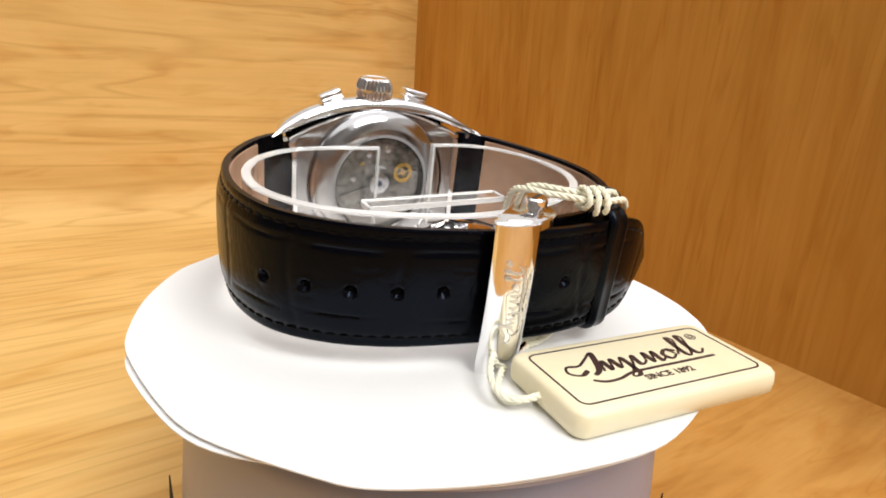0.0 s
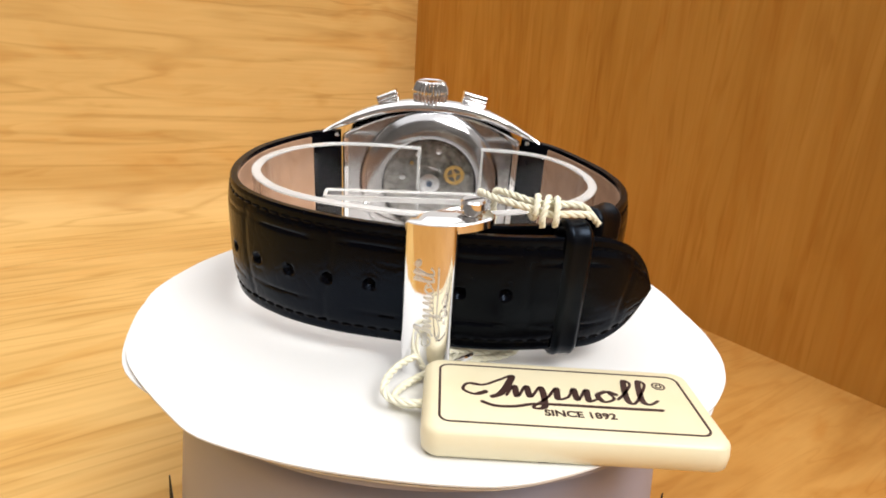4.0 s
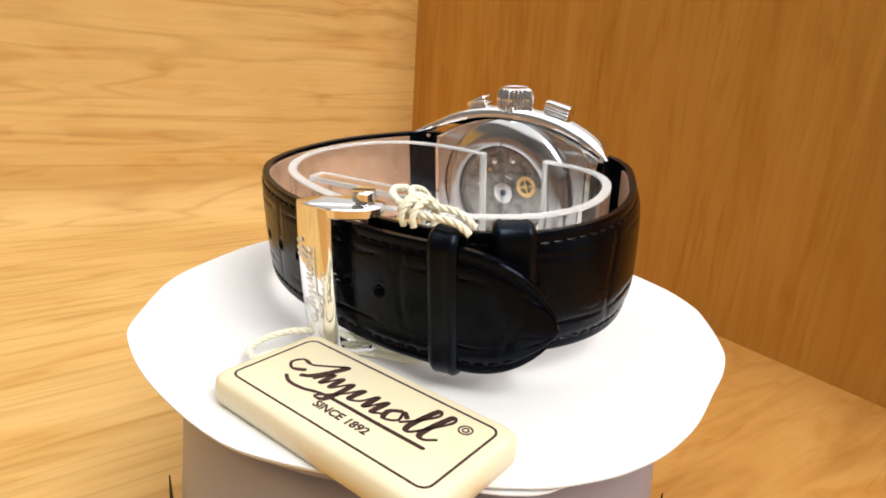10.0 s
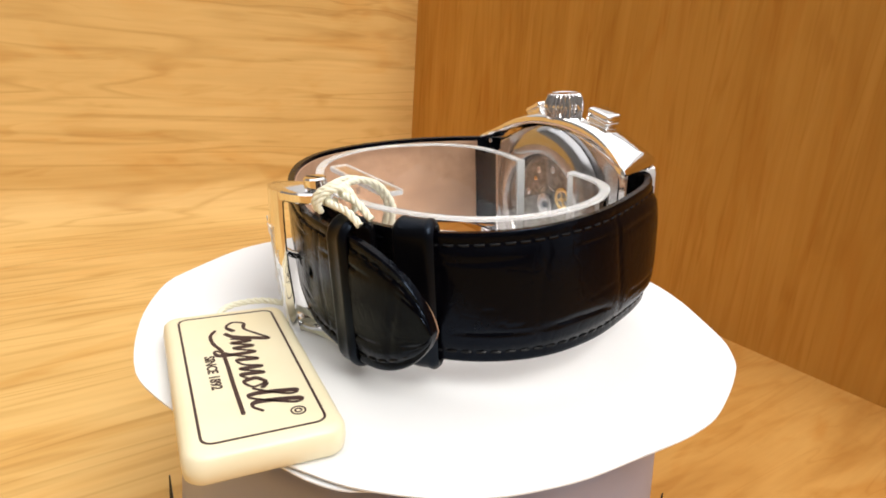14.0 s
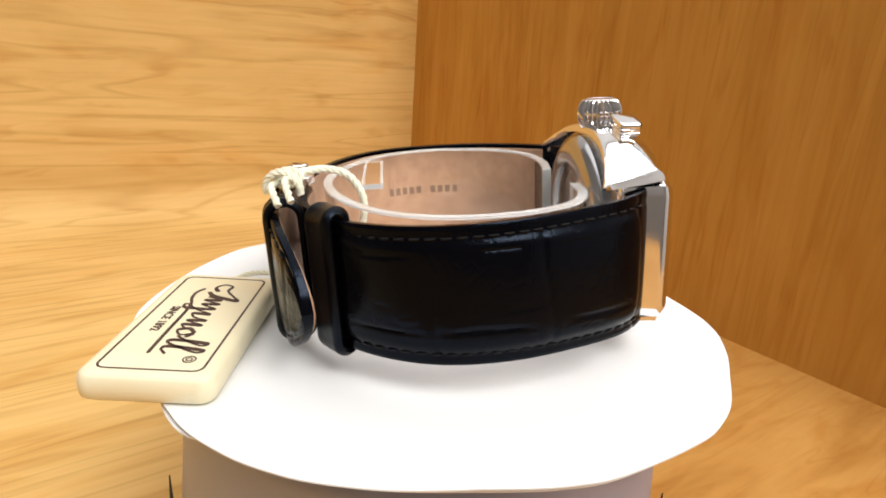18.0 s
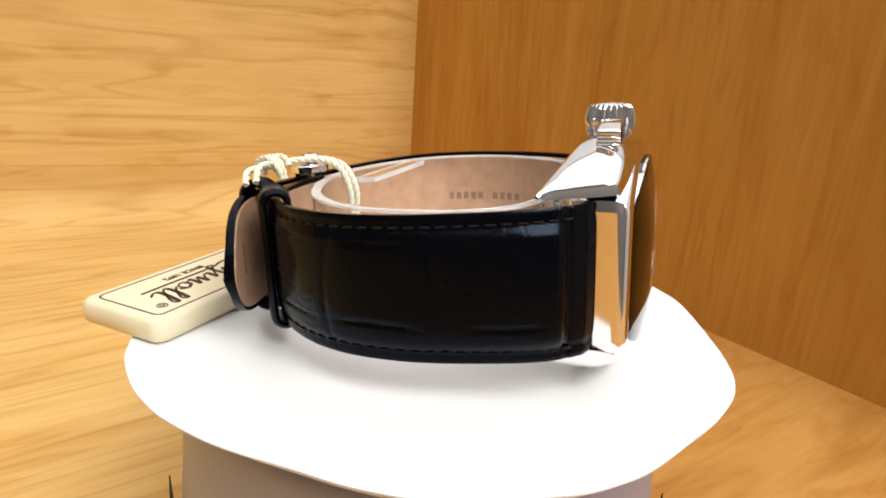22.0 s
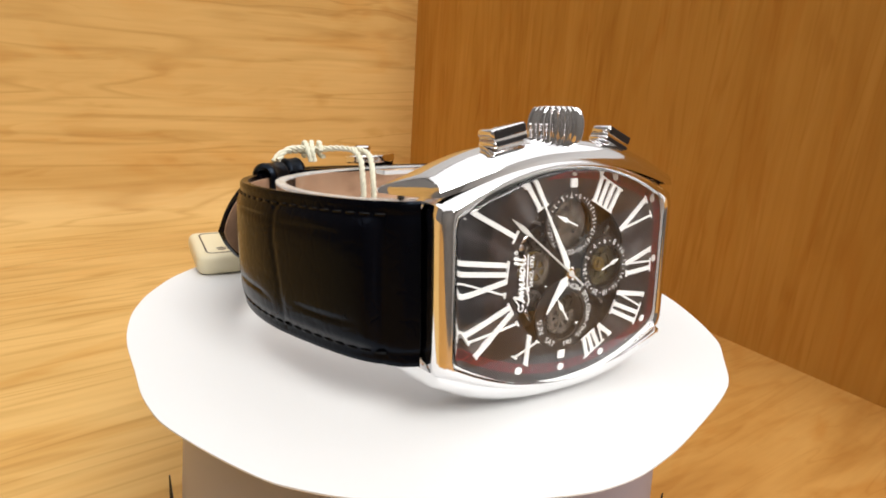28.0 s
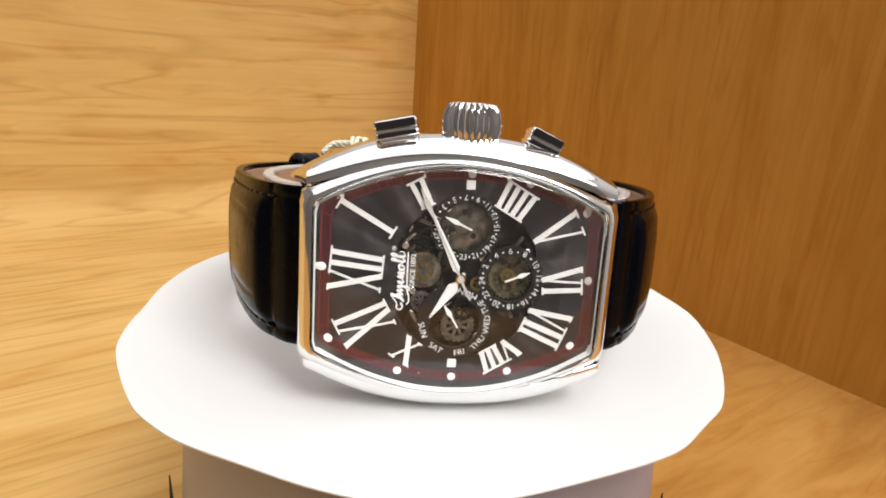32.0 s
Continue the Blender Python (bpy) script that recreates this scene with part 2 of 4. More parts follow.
def text_bm(words, size, depth=0.0, bold=0.0):
    """Letters in the x-y plane, centred, size = height of the type."""
    data = bpy.data.curves.new("type", "FONT")
    data.body, data.size, data.align_x, data.align_y, data.extrude, data.resolution_u = words, size, "CENTER", "CENTER", depth, 3
    data.offset = bold
    ob = new("type", data)
    me = bpy.data.meshes.new_from_object(ob.evaluated_get(bpy.context.evaluated_depsgraph_get()))
    bm = bmesh.new()
    bm.from_mesh(me)
    bpy.data.objects.remove(ob)
    bpy.data.curves.remove(data)
    bpy.data.meshes.remove(me)
    return bm


def ribbon(points, width, depth=0.1, fat=0.0):
    """A flat pen stroke in the x-y plane; fat: how much wider the downstrokes are."""
    line, s = smooth_path(points, 0.12)
    tang = np.gradient(line, axis=0)
    tang /= np.linalg.norm(tang, axis=1)[:, None] + 1e-9
    rings = []
    for p, t, q in zip(line, tang, s):
        w = 0.5 * width * (1 + fat * max(0.0, -t[1])) * min(1.0, 0.35 + 2 * q / width, 0.35 + 2 * (s[-1] - q) / width)
        n = np.array((-t[1], t[0])) * w
        rings.append([(*(p + n), 0), (*(p - n), 0), (*(p - n), depth), (*(p + n), depth)])
    return loft(rings)


def flourish(length, pen, depth=0.1):
    """The maker's mark as a plain pen flourish: a curl, a run of waves, a round, two tall loops and a rule below."""
    k = length / 30.0
    curl = [(-11.2, 1.3), (-13.2, 0.3), (-14.8, 1.5), (-14.0, 3.2), (-11.8, 3.0), (-9.4, 4.6), (-7.3, 6.1), (-8.0, 3.6), (-9.3, 0.9), (-10.9, -0.3)]
    waves = [(-8.6, 0.3), (-7.2, 3.2), (-6.9, 0.3), (-5.4, 3.3), (-5.0, 0.4), (-3.2, 3.2), (-3.3, -1.9), (-5.0, -2.3), (-2.6, 0.4), (-0.9, 3.2), (-1.0, 0.3), (0.6, 1.0), (1.7, 3.4), (1.9, 0.3), (3.6, 3.3), (3.5, 0.2), (4.9, 0.9)]
    round_ = [(6.6, 3.2), (5.1, 1.9), (5.7, 0.2), (7.4, 1.2), (6.8, 3.1), (8.2, 2.2)]
    loops = [(7.8, 0.9), (9.6, 3.2), (10.9, 5.7), (10.1, 6.4), (9.3, 1.3), (10.1, 0.2), (11.8, 2.8), (13.2, 5.8), (12.4, 6.5), (11.5, 1.3), (12.4, 0.2), (14.0, 1.4)]
    rule = [(-12.4, -1.5), (-10.4, -2.5), (-7.6, -2.4), (-4.6, -1.5), (0.0, -1.3), (6.0, -1.3), (14.0, -1.2)]
    out = []
    for i, (pts, w, fat) in enumerate(((curl, 0.8, 1.4), (waves, 0.75, 1.2), (round_, 0.75, 1.0), (loops, 0.75, 1.1), (rule, 0.95, 0.0))):
        out.append(moved(ribbon([(x * k, y * k) for x, y in pts], pen * w, depth, fat), Matrix.Translation((0, 0, 0.012 * i))))
    for r in (0.95, 0.45):
        out.append(loft([[(math.cos(a) * (r + e) * k + 15.3 * k, math.sin(a) * (r + e) * k + 5.6 * k, z) for a in np.linspace(0, 2 * math.pi, 20, endpoint=False)] for e, z in ((0.1, 0), (0.1, depth), (-0.14, depth), (-0.14, 0))], caps=False))
    return joined(*out)


def rule_frame(w, h, r, line, depth=0.1):
    """A thin rounded rectangular line."""
    def outline(a, b, q, z):
        pts = []
        for cx, cy, start in ((a - q, b - q, 0), (-a + q, b - q, 90), (-a + q, -b + q, 180), (a - q, -b + q, 270)):
            for k in range(7):
                an = radians(start + 15 * k)
                pts.append((cx + q * math.cos(an), cy + q * math.sin(an), z))
        return pts
    o, i = (w / 2, h / 2, r), (w / 2 - line, h / 2 - line, r - line)
    return loft([outline(*i, 0), outline(*o, 0), outline(*o, depth), outline(*i, depth), outline(*i, 0)], caps=False)


def thing(name, label, category, group="", kind="", place=(0, 0, 0)):
    ob = new(name)
    ob.empty_display_size = 0.01
    ob.location = place
    return tagged(ob, label, category, group, kind)


MM = Matrix.Scale(0.001, 4)

# ---- the corner of wood, the shelf and the unseen room added round it ----
CORNER = Vector((-0.02368, 0.3932))
ALONG = Vector((0.5723, -0.8201))      # the dark panel runs this way from the corner
BACK = Vector((-0.8201, -0.5723))      # the pale panel runs this way


def panel(name, along, out, length, low, high, thick, mat, label):
    """An upright board from the corner, standing behind its face; object x runs along it, z up."""
    bm = slab(length, thick, high - low)
    moved(bm, Matrix.Translation((length / 2, thick / 2, (high + low) / 2)))
    ob = part(name, bm, mat, None)
    ob.matrix_world = Matrix(((along.x, out.x, 0, CORNER.x), (along.y, out.y, 0, CORNER.y), (0, 0, 1, 0), (0, 0, 0, 1)))
    return tagged(ob, label, "panel", kind="structure")


panel("wall_right", ALONG, -BACK, 0.62, -0.02, 0.235, 0.018, OAK_RIGHT, "dark orange oak veneer panel with upright grain")
# the pale board bends in a soft sweep from the upright into the shelf
LEFT = Matrix(((BACK.x, -ALONG.x, 0, CORNER.x), (BACK.y, -ALONG.y, 0, CORNER.y), (0, 0, 1, 0), (0, 0, 0, 1)))
COVE = 0.034
curve = [(0.0, 0.27)] + [(-COVE + COVE * math.cos(radians(a)), COVE - COVE * math.sin(radians(a))) for a in range(0, 91, 6)] + [(-0.06, 0.0006)]
rings = []
for x in (-0.018, 0.9):
    rings.append([(x, y, z) for y, z in curve + [(-0.06, -0.004), (0.018, -0.004), (0.018, 0.27)]])
left = part("wall_left", loft(rings), OAK_LEFT, None)
left.matrix_world = LEFT
tagged(left, "pale golden oak panel with level grain sweeping into the shelf", "panel", kind="structure")
shelf = part("floor", moved(slab(1.25, 1.0, 0.03), Matrix.Translation((0.325, -0.2, -0.0155))), OAK_SHELF, None)
shelf.matrix_world = LEFT
tagged(shelf, "golden orange oak shelf under the turntable", "shelf", kind="structure")
plinth = part("cabinet_base", moved(slab(1.15, 0.9, 0.775), Matrix.Translation((0.325, -0.2, -0.4195))), OAK_SHELF, None)
plinth.matrix_world = LEFT
tagged(plinth, "plain golden oak cabinet carrying the shelf", "cabinet", kind="structure")
inv = LEFT.inverted()
edge = [inv @ Vector(v) for v in ((-0.022, 0.36, 0), (0.0, -0.14, 0), (-0.30, -0.22, 0), (-0.72, -0.44, 0), (-0.76, -0.06, 0))]
sheet = part("floor_board", loft([[(v.x, v.y, z) for v in edge] for z in (-0.0004, 0.0004)]), OAK_LEFT, None)
sheet.matrix_world = LEFT
tagged(sheet, "pale oak sheet lying on the shelf beside the turntable", "board", kind="structure")
# Unseen room shell, added so light bounces and the steel has reflections.
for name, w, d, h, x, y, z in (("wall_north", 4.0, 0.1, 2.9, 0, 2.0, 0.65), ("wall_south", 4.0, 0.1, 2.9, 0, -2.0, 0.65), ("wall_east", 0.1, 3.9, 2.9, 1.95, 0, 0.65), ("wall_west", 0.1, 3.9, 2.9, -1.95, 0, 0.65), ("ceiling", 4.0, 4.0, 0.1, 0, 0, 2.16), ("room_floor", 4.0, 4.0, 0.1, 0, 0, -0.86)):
    ob = part(name, slab(w, d, h), DIM if name in ("wall_south", "wall_west") else WARM_FLOOR if name == "room_floor" else PLASTER, None)
    ob.location = (x, y, z)
    tagged(ob, "plain unseen room surface added round the display for its bounced light", "wall", kind="structure")

# ---- the turntable ----
base = thing("turntable", "satin silver round turntable drum under a paper disc", "turntable")
part("drum", lathe([(0.0, 0.0005), (0.0540, 0.0005), (0.0545, 0.002), (0.0503, H - 0.012), (0.0498, H - 0.009), (0.048, H - 0.007), (0.0, H - 0.007)], 96), BASE, base)
part("hub", lathe([(0.0, H - 0.0068), (0.012, H - 0.0068), (0.012, H - 0.002), (0.0, H - 0.002)], 32), BLACK, base)
# Black wedges, added in place of the shaded gaps at the drum's sides.
for side in (-1, 1):
    a = radians(203.2 if side < 0 else 340.3)
    rings = [[(x * k, y * k, z) for x, y in ((-0.0016, -0.001), (0.0016, -0.001), (0.0016, 0.0012), (-0.0016, 0.0012))] for k, z in ((1.0, 0.0006), (0.7, 0.025), (0.12, 0.0405))]
    dark_wedge = part("gap_shade", loft(rings), BLACK, base, "black wedge standing for the shaded gap beside the drum")
    dark_wedge.matrix_local = Matrix.Translation((math.cos(a) * 0.0541, math.sin(a) * 0.0541, 0)) @ Matrix.Rotation(a + math.pi / 2, 4, "Z")


def cut_sheet(cuts, inset, low, high, seed, flaps=()):
    """A hand-cut paper round: straight scissor cuts between corners given as (angle, radius); a flap sticks out between two angles."""
    rng = random.Random(seed)
    corners = [(a, r - inset + rng.uniform(-0.12, 0.12)) for a, r in cuts]
    ring = []
    for (a, r), (b, q) in zip(corners, corners[1:] + [(corners[0][0] + 360, corners[0][1])]):
        for k in range(6):
            u = k / 6
            x, y = [r * f(radians(a)) * (1 - u) + q * f(radians(b)) * u for f in (math.cos, math.sin)]
            an, rad = a + (b - a) * u, math.hypot(x, y) + 0.45 * r * (1 - math.cos(radians(b - a) / 2)) * math.sin(math.pi * u)
            for lo, hi, out in flaps:
                if lo < an < hi:
                    rad += out * min(1.0, (an - lo) / 2.0, (hi - an) / 2.0)
            ring.append((rad * math.cos(radians(an)), rad * math.sin(radians(an))))
    # the paper's corners are a little blunt
    ring = [tuple(sum(ring[(i + d) % len(ring)][c] * w for d, w in ((-2, 0.12), (-1, 0.2), (0, 0.36), (1, 0.2), (2, 0.12))) for c in (0, 1)) for i in range(len(ring))]
    lift = lambda x, y: 0.25 * math.sin(math.atan2(y, x) * 3 + seed)
    return moved(loft([[(x, y, low + lift(x, y)) for x, y in ring], [(x, y, high + lift(x, y)) for x, y in ring], [(x * 0.9, y * 0.9, high) for x, y in ring]]), MM)


CUTS = ((0, 60.3), (9, 60.2), (20, 59.3), (32, 58.6), (41, 59.9), (49, 60.9), (62, 61.2), (70, 62.2), (79, 62.0), (90, 60.8), (99, 61.2), (109, 62.0), (116, 61.7), (125, 60.4), (134, 59.5), (151, 60.8), (160, 60.1), (167, 60.7), (175, 59.9), (188, 59.4), (206, 59.7), (219, 58.5), (236, 59.6), (254, 58.6), (263, 59.6), (281, 58.0), (306, 59.2), (320, 58.2), (341, 58.2), (350, 59.8))
disc = thing("paper_disc", "white hand-cut paper round laid over the turntable's plate", "paper disc", place=(0, 0, H))
part("upper_sheet", cut_sheet(CUTS, 0.0, -0.35, -0.1, 4), PAPER, disc)
part("lower_sheet", cut_sheet(CUTS, 1.1, -1.4, -1.16, 9, ((207, 248, 1.9), (338, 352, 1.5))), PAPER, disc)
part("plate", moved(lathe([(0, -3.0), (55.6, -3.0), (56.0, -2.8), (56.0, -2.1), (55.6, -1.9), (0, -1.9)], 96), MM), BASE, disc)

# ---- the watch: built in millimetres, x from 12 to 6 o'clock, y from the dial backwards, z to the crown ----
WL = Matrix.Translation((-0.01744, 0.03523, 0.02120)) @ pose(0, 0, 0, 0, 0, -156.61) @ pose(0, 0, 0, -6.5) @ MM
watch = thing("wristwatch", "steel barrel-shaped wristwatch with black leather strap, lying on its side", "watch", place=(0, 0, H))


WC = WL @ Matrix.Translation((1.7, 0.6, 0.7)) @ Matrix.Rotation(radians(5.0), 4, "Z")    # the case sits a little askew in its strap
WB = WC @ Matrix.Translation((-0.4, 0, -0.8))
seat = [WB]


def wpart(name, bm, mat, label="", parent=None):
    return part(name, moved(bm, seat[0]), mat, parent or watch, label)


def barrel(hx, ze, zm, y, n=18, corner=1.4):
    """Barrel outline in the x-z plane: straight ends, bowed long sides, rounded corners."""
    def side(x):
        return ze + (zm - ze) * (1 - (x / hx) ** 2) ** 1.0
    pts = []
    xs = np.linspace(-hx + corner, hx - corner, n)
    top = [(x, side(x)) for x in xs]
    zc = side(hx - corner)
    right = [(hx - corner * 0.25, zc - corner * 0.45), (hx, zc - corner * 1.35), (hx, zc - corner * 1.8)]
    pts = top + right + [(x, -z) for x, z in reversed(right)] + [(x, -z) for x, z in reversed(top)]
    left = [(-x, z) for x, z in right]
    pts += [(x, -z) for x, z in left] + [(x, z) for x, z in reversed(left)]
    return [(x, y, z) for x, z in pts]


CASE = ((20.6, 10.9, 17.6, 7.4), (22.0, 11.6, 18.3, 7.3), (22.4, 11.9, 18.5, 6.9), (22.5, 12.0, 18.4, 6.4), (22.55, 12.0, 18.4, 6.1), (23.26, 12.2, 18.1, 0.3), (23.3, 12.2, 18.1, 0.0), (23.2, 11.9, 18.0, -0.7), (22.9, 11.6, 17.85, -1.4), (22.4, 11.3, 17.6, -1.95), (21.8, 11.05, 17.3, -2.25), (21.3, 10.8, 17.0, -2.3), (20.95, 10.6, 16.75, -1.9), (20.6, 10.4, 16.5, 0.4))
case = wpart("case", loft([barrel(*row) for row in CASE], caps=False), STEEL, "polished steel barrel case")


def rail(sign):
    """The bowed flank of the case; its pointed ends reach back as lugs."""
    rings = []
    for x in np.linspace(-26.4, 26.4, 105):
        u = abs(x) / 26.4
        ze = 13.4 if sign > 0 else 13.1
        zm = 21.2 if sign > 0 else 20.9
        zo = ze + (zm - ze) * (1 - u ** 2.35)
        yr = 7.6 + 3.4 * u ** 3
        yf = -0.9 + 0.5 * min(1, u * 1.2) ** 4 + (max(0.0, abs(x) - 22.4) / 3.5) * 10.4
        yf = min(yf, yr - 0.7)
        w, slim = yr - yf, 1 - (0.85 if sign > 0 else 0.55) * u ** 6
        prof = [(yf - 1.05 * slim, zo - 4.1 * slim), (yf - 0.95 * slim, zo - 3.2 * slim), (yf - 0.5 * slim, zo - 2.2 * slim), (yf + 0.06 * w, zo - 1.3 * slim), (yf + 0.22 * w, zo - 0.55 * slim), (yf + 0.40 * w, zo - 0.12 * slim), (yf + 0.58 * w, zo), (yr - 0.24 * w, zo - 0.12 * slim), (yr - 0.1 * w, zo - 0.4 * slim), (yr - 0.02 * w, zo - 0.9 * slim), (yr, zo - 1.5 * slim), (yr - 0.03 * w, zo - 2.6 * slim), (yr - 0.3 * w, zo - 3.1 * slim), (yf + 0.06 * w, zo - 4.0 * slim)]
        fine, _ = smooth_path(prof + prof[:1], 0.7)
        q = np.linspace(0, len(fine) - 1, 41)[:-1]
        fine = [(np.interp(k, range(len(fine)), fine[:, 0]), np.interp(k, range(len(fine)), fine[:, 1])) for k in q]
        rings.append([(x, y, sign * z) for y, z in fine])
    return moved(loft(rings), Matrix.Rotation(radians(-2.0), 4, "Z"))


for sign in (1, -1):
    wpart("flank", rail(sign), STEEL, "", None)
    for end in (-1, 1):
        screw = lathe([(0, 0), (0.55, 0), (0.55, 0.35), (0, 0.35)], 14)
        moved(screw, Matrix.Translation((end * 23.6, 8.9, sign * 12.3)) @ Matrix.Rotation(radians(90 * sign), 4, "X"))
        wpart("lug_pin", screw, SATIN)

seat[0] = WC
# case back with its window on the movement
wpart("back_plate", loft([barrel(20.6, 10.9, 17.6, 7.4), barrel(20.4, 10.8, 17.4, 6.9)]), BACKSTEEL, "flat satin steel back of the case")
wpart("case_back", lathe([(11.4, 7.2), (17.5, 7.2), (17.8, 8.2), (17.2, 9.4), (15.4, 10.4), (13.2, 10.8), (11.9, 10.5), (11.5, 9.4), (11.4, 7.2)], 72, "Y"), BACKSTEEL, "round polished steel case back ring")
wpart("back_crystal", lathe([(0, 9.5), (11.45, 9.5), (11.45, 9.9), (0, 9.9)], 64, "Y"), CRYSTAL).visible_shadow = False
move = wpart("movement", lathe([(0, 7.5), (11.4, 7.5), (11.4, 7.7), (0, 7.7)], 64, "Y"), GUN, "grey automatic movement seen through the case back")


def gear(radius, teeth, y0, y1, cx, cz, mat, name, parent, spokes=4):
    outer = []
    for i in range(teeth * 4):
        a = 2 * math.pi * i / (teeth * 4)
        r = radius * (1.0 if i % 4 < 2 else 0.90)
        outer.append((r * math.cos(a) + cx, r * math.sin(a) + cz))
    inner = [(radius * 0.62 * math.cos(2 * math.pi * i / (teeth * 4)) + cx, radius * 0.62 * math.sin(2 * math.pi * i / (teeth * 4)) + cz) for i in range(teeth * 4)]
    bms = [loft([[(x, y0, z) for x, z in inner], [(x, y0, z) for x, z in outer], [(x, y1, z) for x, z in outer], [(x, y1, z) for x, z in inner], [(x, y0, z) for x, z in inner]], caps=False)]
    for k in range(spokes):
        b = slab(radius * 0.16, abs(y1 - y0) * 0.8, radius * 1.3)
        bms.append(moved(b, Matrix.Translation((cx, (y0 + y1) / 2, cz)) @ Matrix.Rotation(math.pi * k / spokes + 0.3, 4, "Y")))
    bms.append(moved(lathe([(0, min(y0, y1) - 0.1), (radius * 0.22, min(y0, y1) - 0.1), (radius * 0.22, max(y0, y1) + 0.15), (0, max(y0, y1) + 0.15)], 12, "Y"), Matrix.Translation((cx, 0, cz))))
    return wpart(name, joined(*bms), mat, "", parent)


def bridge(cx, cz, r, a0, a1, y0, y1, inner=0.0):
    """A movement plate: a sector with rounded rim."""
    an = np.linspace(radians(a0), radians(a1), 22)
    out = [(cx + r * math.cos(a), cz + r * math.sin(a)) for a in an] + [(cx + inner * math.cos(a), cz + inner * math.sin(a)) for a in reversed(an)]
    bm = loft([[(x, y0, z) for x, z in out], [(x, y1, z) for x, z in out]])
    return bm


wpart("rotor", bridge(0, 0, 10.4, 165, 345, 8.6, 9.0, 3.0), GUN, "brushed grey winding rotor", move)
wpart("rotor_hub", lathe([(0, 8.4), (2.6, 8.4), (2.6, 9.3), (1.5, 9.4), (1.5, 9.2), (0, 9.2)], 28, "Y"), SATIN, "", move)
wpart("upper_bridge", bridge(0, 0, 10.5, 30, 150, 7.7, 8.3, 4.2), GUN, "", move)
gear(2.7, 26, 9.03, 9.3, -6.2, 2.6, GOLD, "balance_wheel", move, 2)
gear(2.3, 20, 7.9, 8.2, 4.5, 5.2, GOLD, "train_gear", move)
gear(2.8, 22, 7.8, 8.05, -1.6, 6.0, SATIN, "train_gear", move)
for cx, cz, mat in ((-6.2, 2.6, SATIN), (3.0, 7.6, SATIN), (-2.0, 8.4, SATIN), (6.8, 1.6, SATIN), (0, 0, BLUE)):
    wpart("movement_screw", moved(lathe([(0, 8.2), (0.8, 8.2), (0.8, 9.42 if cx == 0 else 8.7), (0, 9.45 if cx == 0 else 8.8)], 14, "Y"), Matrix.Translation((cx, 0, cz))), mat, "", move)


# crown and push pieces
def crown_bm():
    rings = []
    n = 24
    for z, r, f in ((18.6, 3.3, 0.0), (19.6, 3.4, 0.02), (19.9, 3.7, 0.12), (20.6, 4.05, 0.18), (21.6, 4.3, 0.2), (22.8, 4.4, 0.2), (23.8, 4.3, 0.2), (24.7, 4.0, 0.17), (25.2, 3.7, 0.12), (25.5, 3.4, 0.03), (25.6, 3.1, 0.0), (25.45, 2.8, 0.0), (25.5, 0.6, 0.0)):
        rings.append([(math.cos(a) * (r - r * f * (0.5 + 0.5 * math.cos(n * a))) , 4.3 + math.sin(a) * (r - r * f * (0.5 + 0.5 * math.cos(n * a))), z) for a in np.linspace(0, 2 * math.pi, n * 6, endpoint=False)])
    return moved(loft(rings), Matrix.Translation((0.6, -0.4, -0.8)))


wpart("crown", crown_bm(), STEEL, "fluted steel crown")


def push_piece(cx, turn, cz, wide=1.0):
    m = Matrix.Translation((cx, 2.6, cz)) @ Matrix.Rotation(radians(turn), 4, "Y") @ Matrix.Diagonal((wide, 0.95, 1, 1))
    body = joined(moved(slab(6.4, 4.2, 1.5, 0.62, 4), Matrix.Translation((0, 0, 2.15))), moved(slab(6.0, 3.9, 0.5, 0.1, 1), Matrix.Translation((0, 0, 1.3))), moved(slab(6.4, 4.2, 0.9, 0.4, 3), Matrix.Translation((0, 0, 0.72))), moved(slab(5.2, 3.4, 1.6, 0.2, 1), Matrix.Translation((0, 0, -0.4))))
    ob = wpart("push_piece", moved(body, m), STEEL, "rectangular steel push piece with black inlays")
    for z, h in ((2.15, 1.15), (0.74, 0.68)):
        wpart("inlay", moved(slab(5.6, 0.3, h, 0.1, 1), m @ Matrix.Translation((0, -2.06, z))), BLACK, "", ob)
    return ob


push_piece(-10.25, -13, 19.1)
push_piece(10.6, 23, 18.5, 0.86)

# ---- dial ----
seat[0] = WB
ring_out = barrel(20.6, 10.35, 16.4, 0.0)
N = len(ring_out)
ang = [math.atan2(p[2], p[0]) for p in ring_out]
ring_in = [(0.9 + 10.9 * math.cos(a), 0.0, 0.3 + 11.6 * math.sin(a)) for a in ang]
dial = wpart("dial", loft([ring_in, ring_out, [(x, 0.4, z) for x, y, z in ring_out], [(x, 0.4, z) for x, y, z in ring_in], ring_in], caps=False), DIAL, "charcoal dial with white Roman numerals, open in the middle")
wpart("movement_plate", lathe([(0, 2.0), (13.5, 2.0), (13.5, 2.4), (0, 2.4)], 48, "Y"), MURK, "mottled movement plate behind the open dial, shade put into its colour", dial)
seat[0] = WC


def spot(u, v):
    """The dial work's drawing plane in the case's own millimetres."""
    return 1.004 * u - 0.38, 0.977 * v + 0.04


def flat(bm, u, v, turn=0.0, lift=0.05):
    """From the drawing plane onto the dial: x to 6 o'clock, y to the crown, height outwards."""
    m = Matrix(((1, 0, 0, spot(u, v)[0]), (0, 0, -1, -lift), (0, 1, 0, spot(u, v)[1]), (0, 0, 0, 1))) @ Matrix.Rotation(radians(turn), 4, "Z")
    return moved(bm, m)


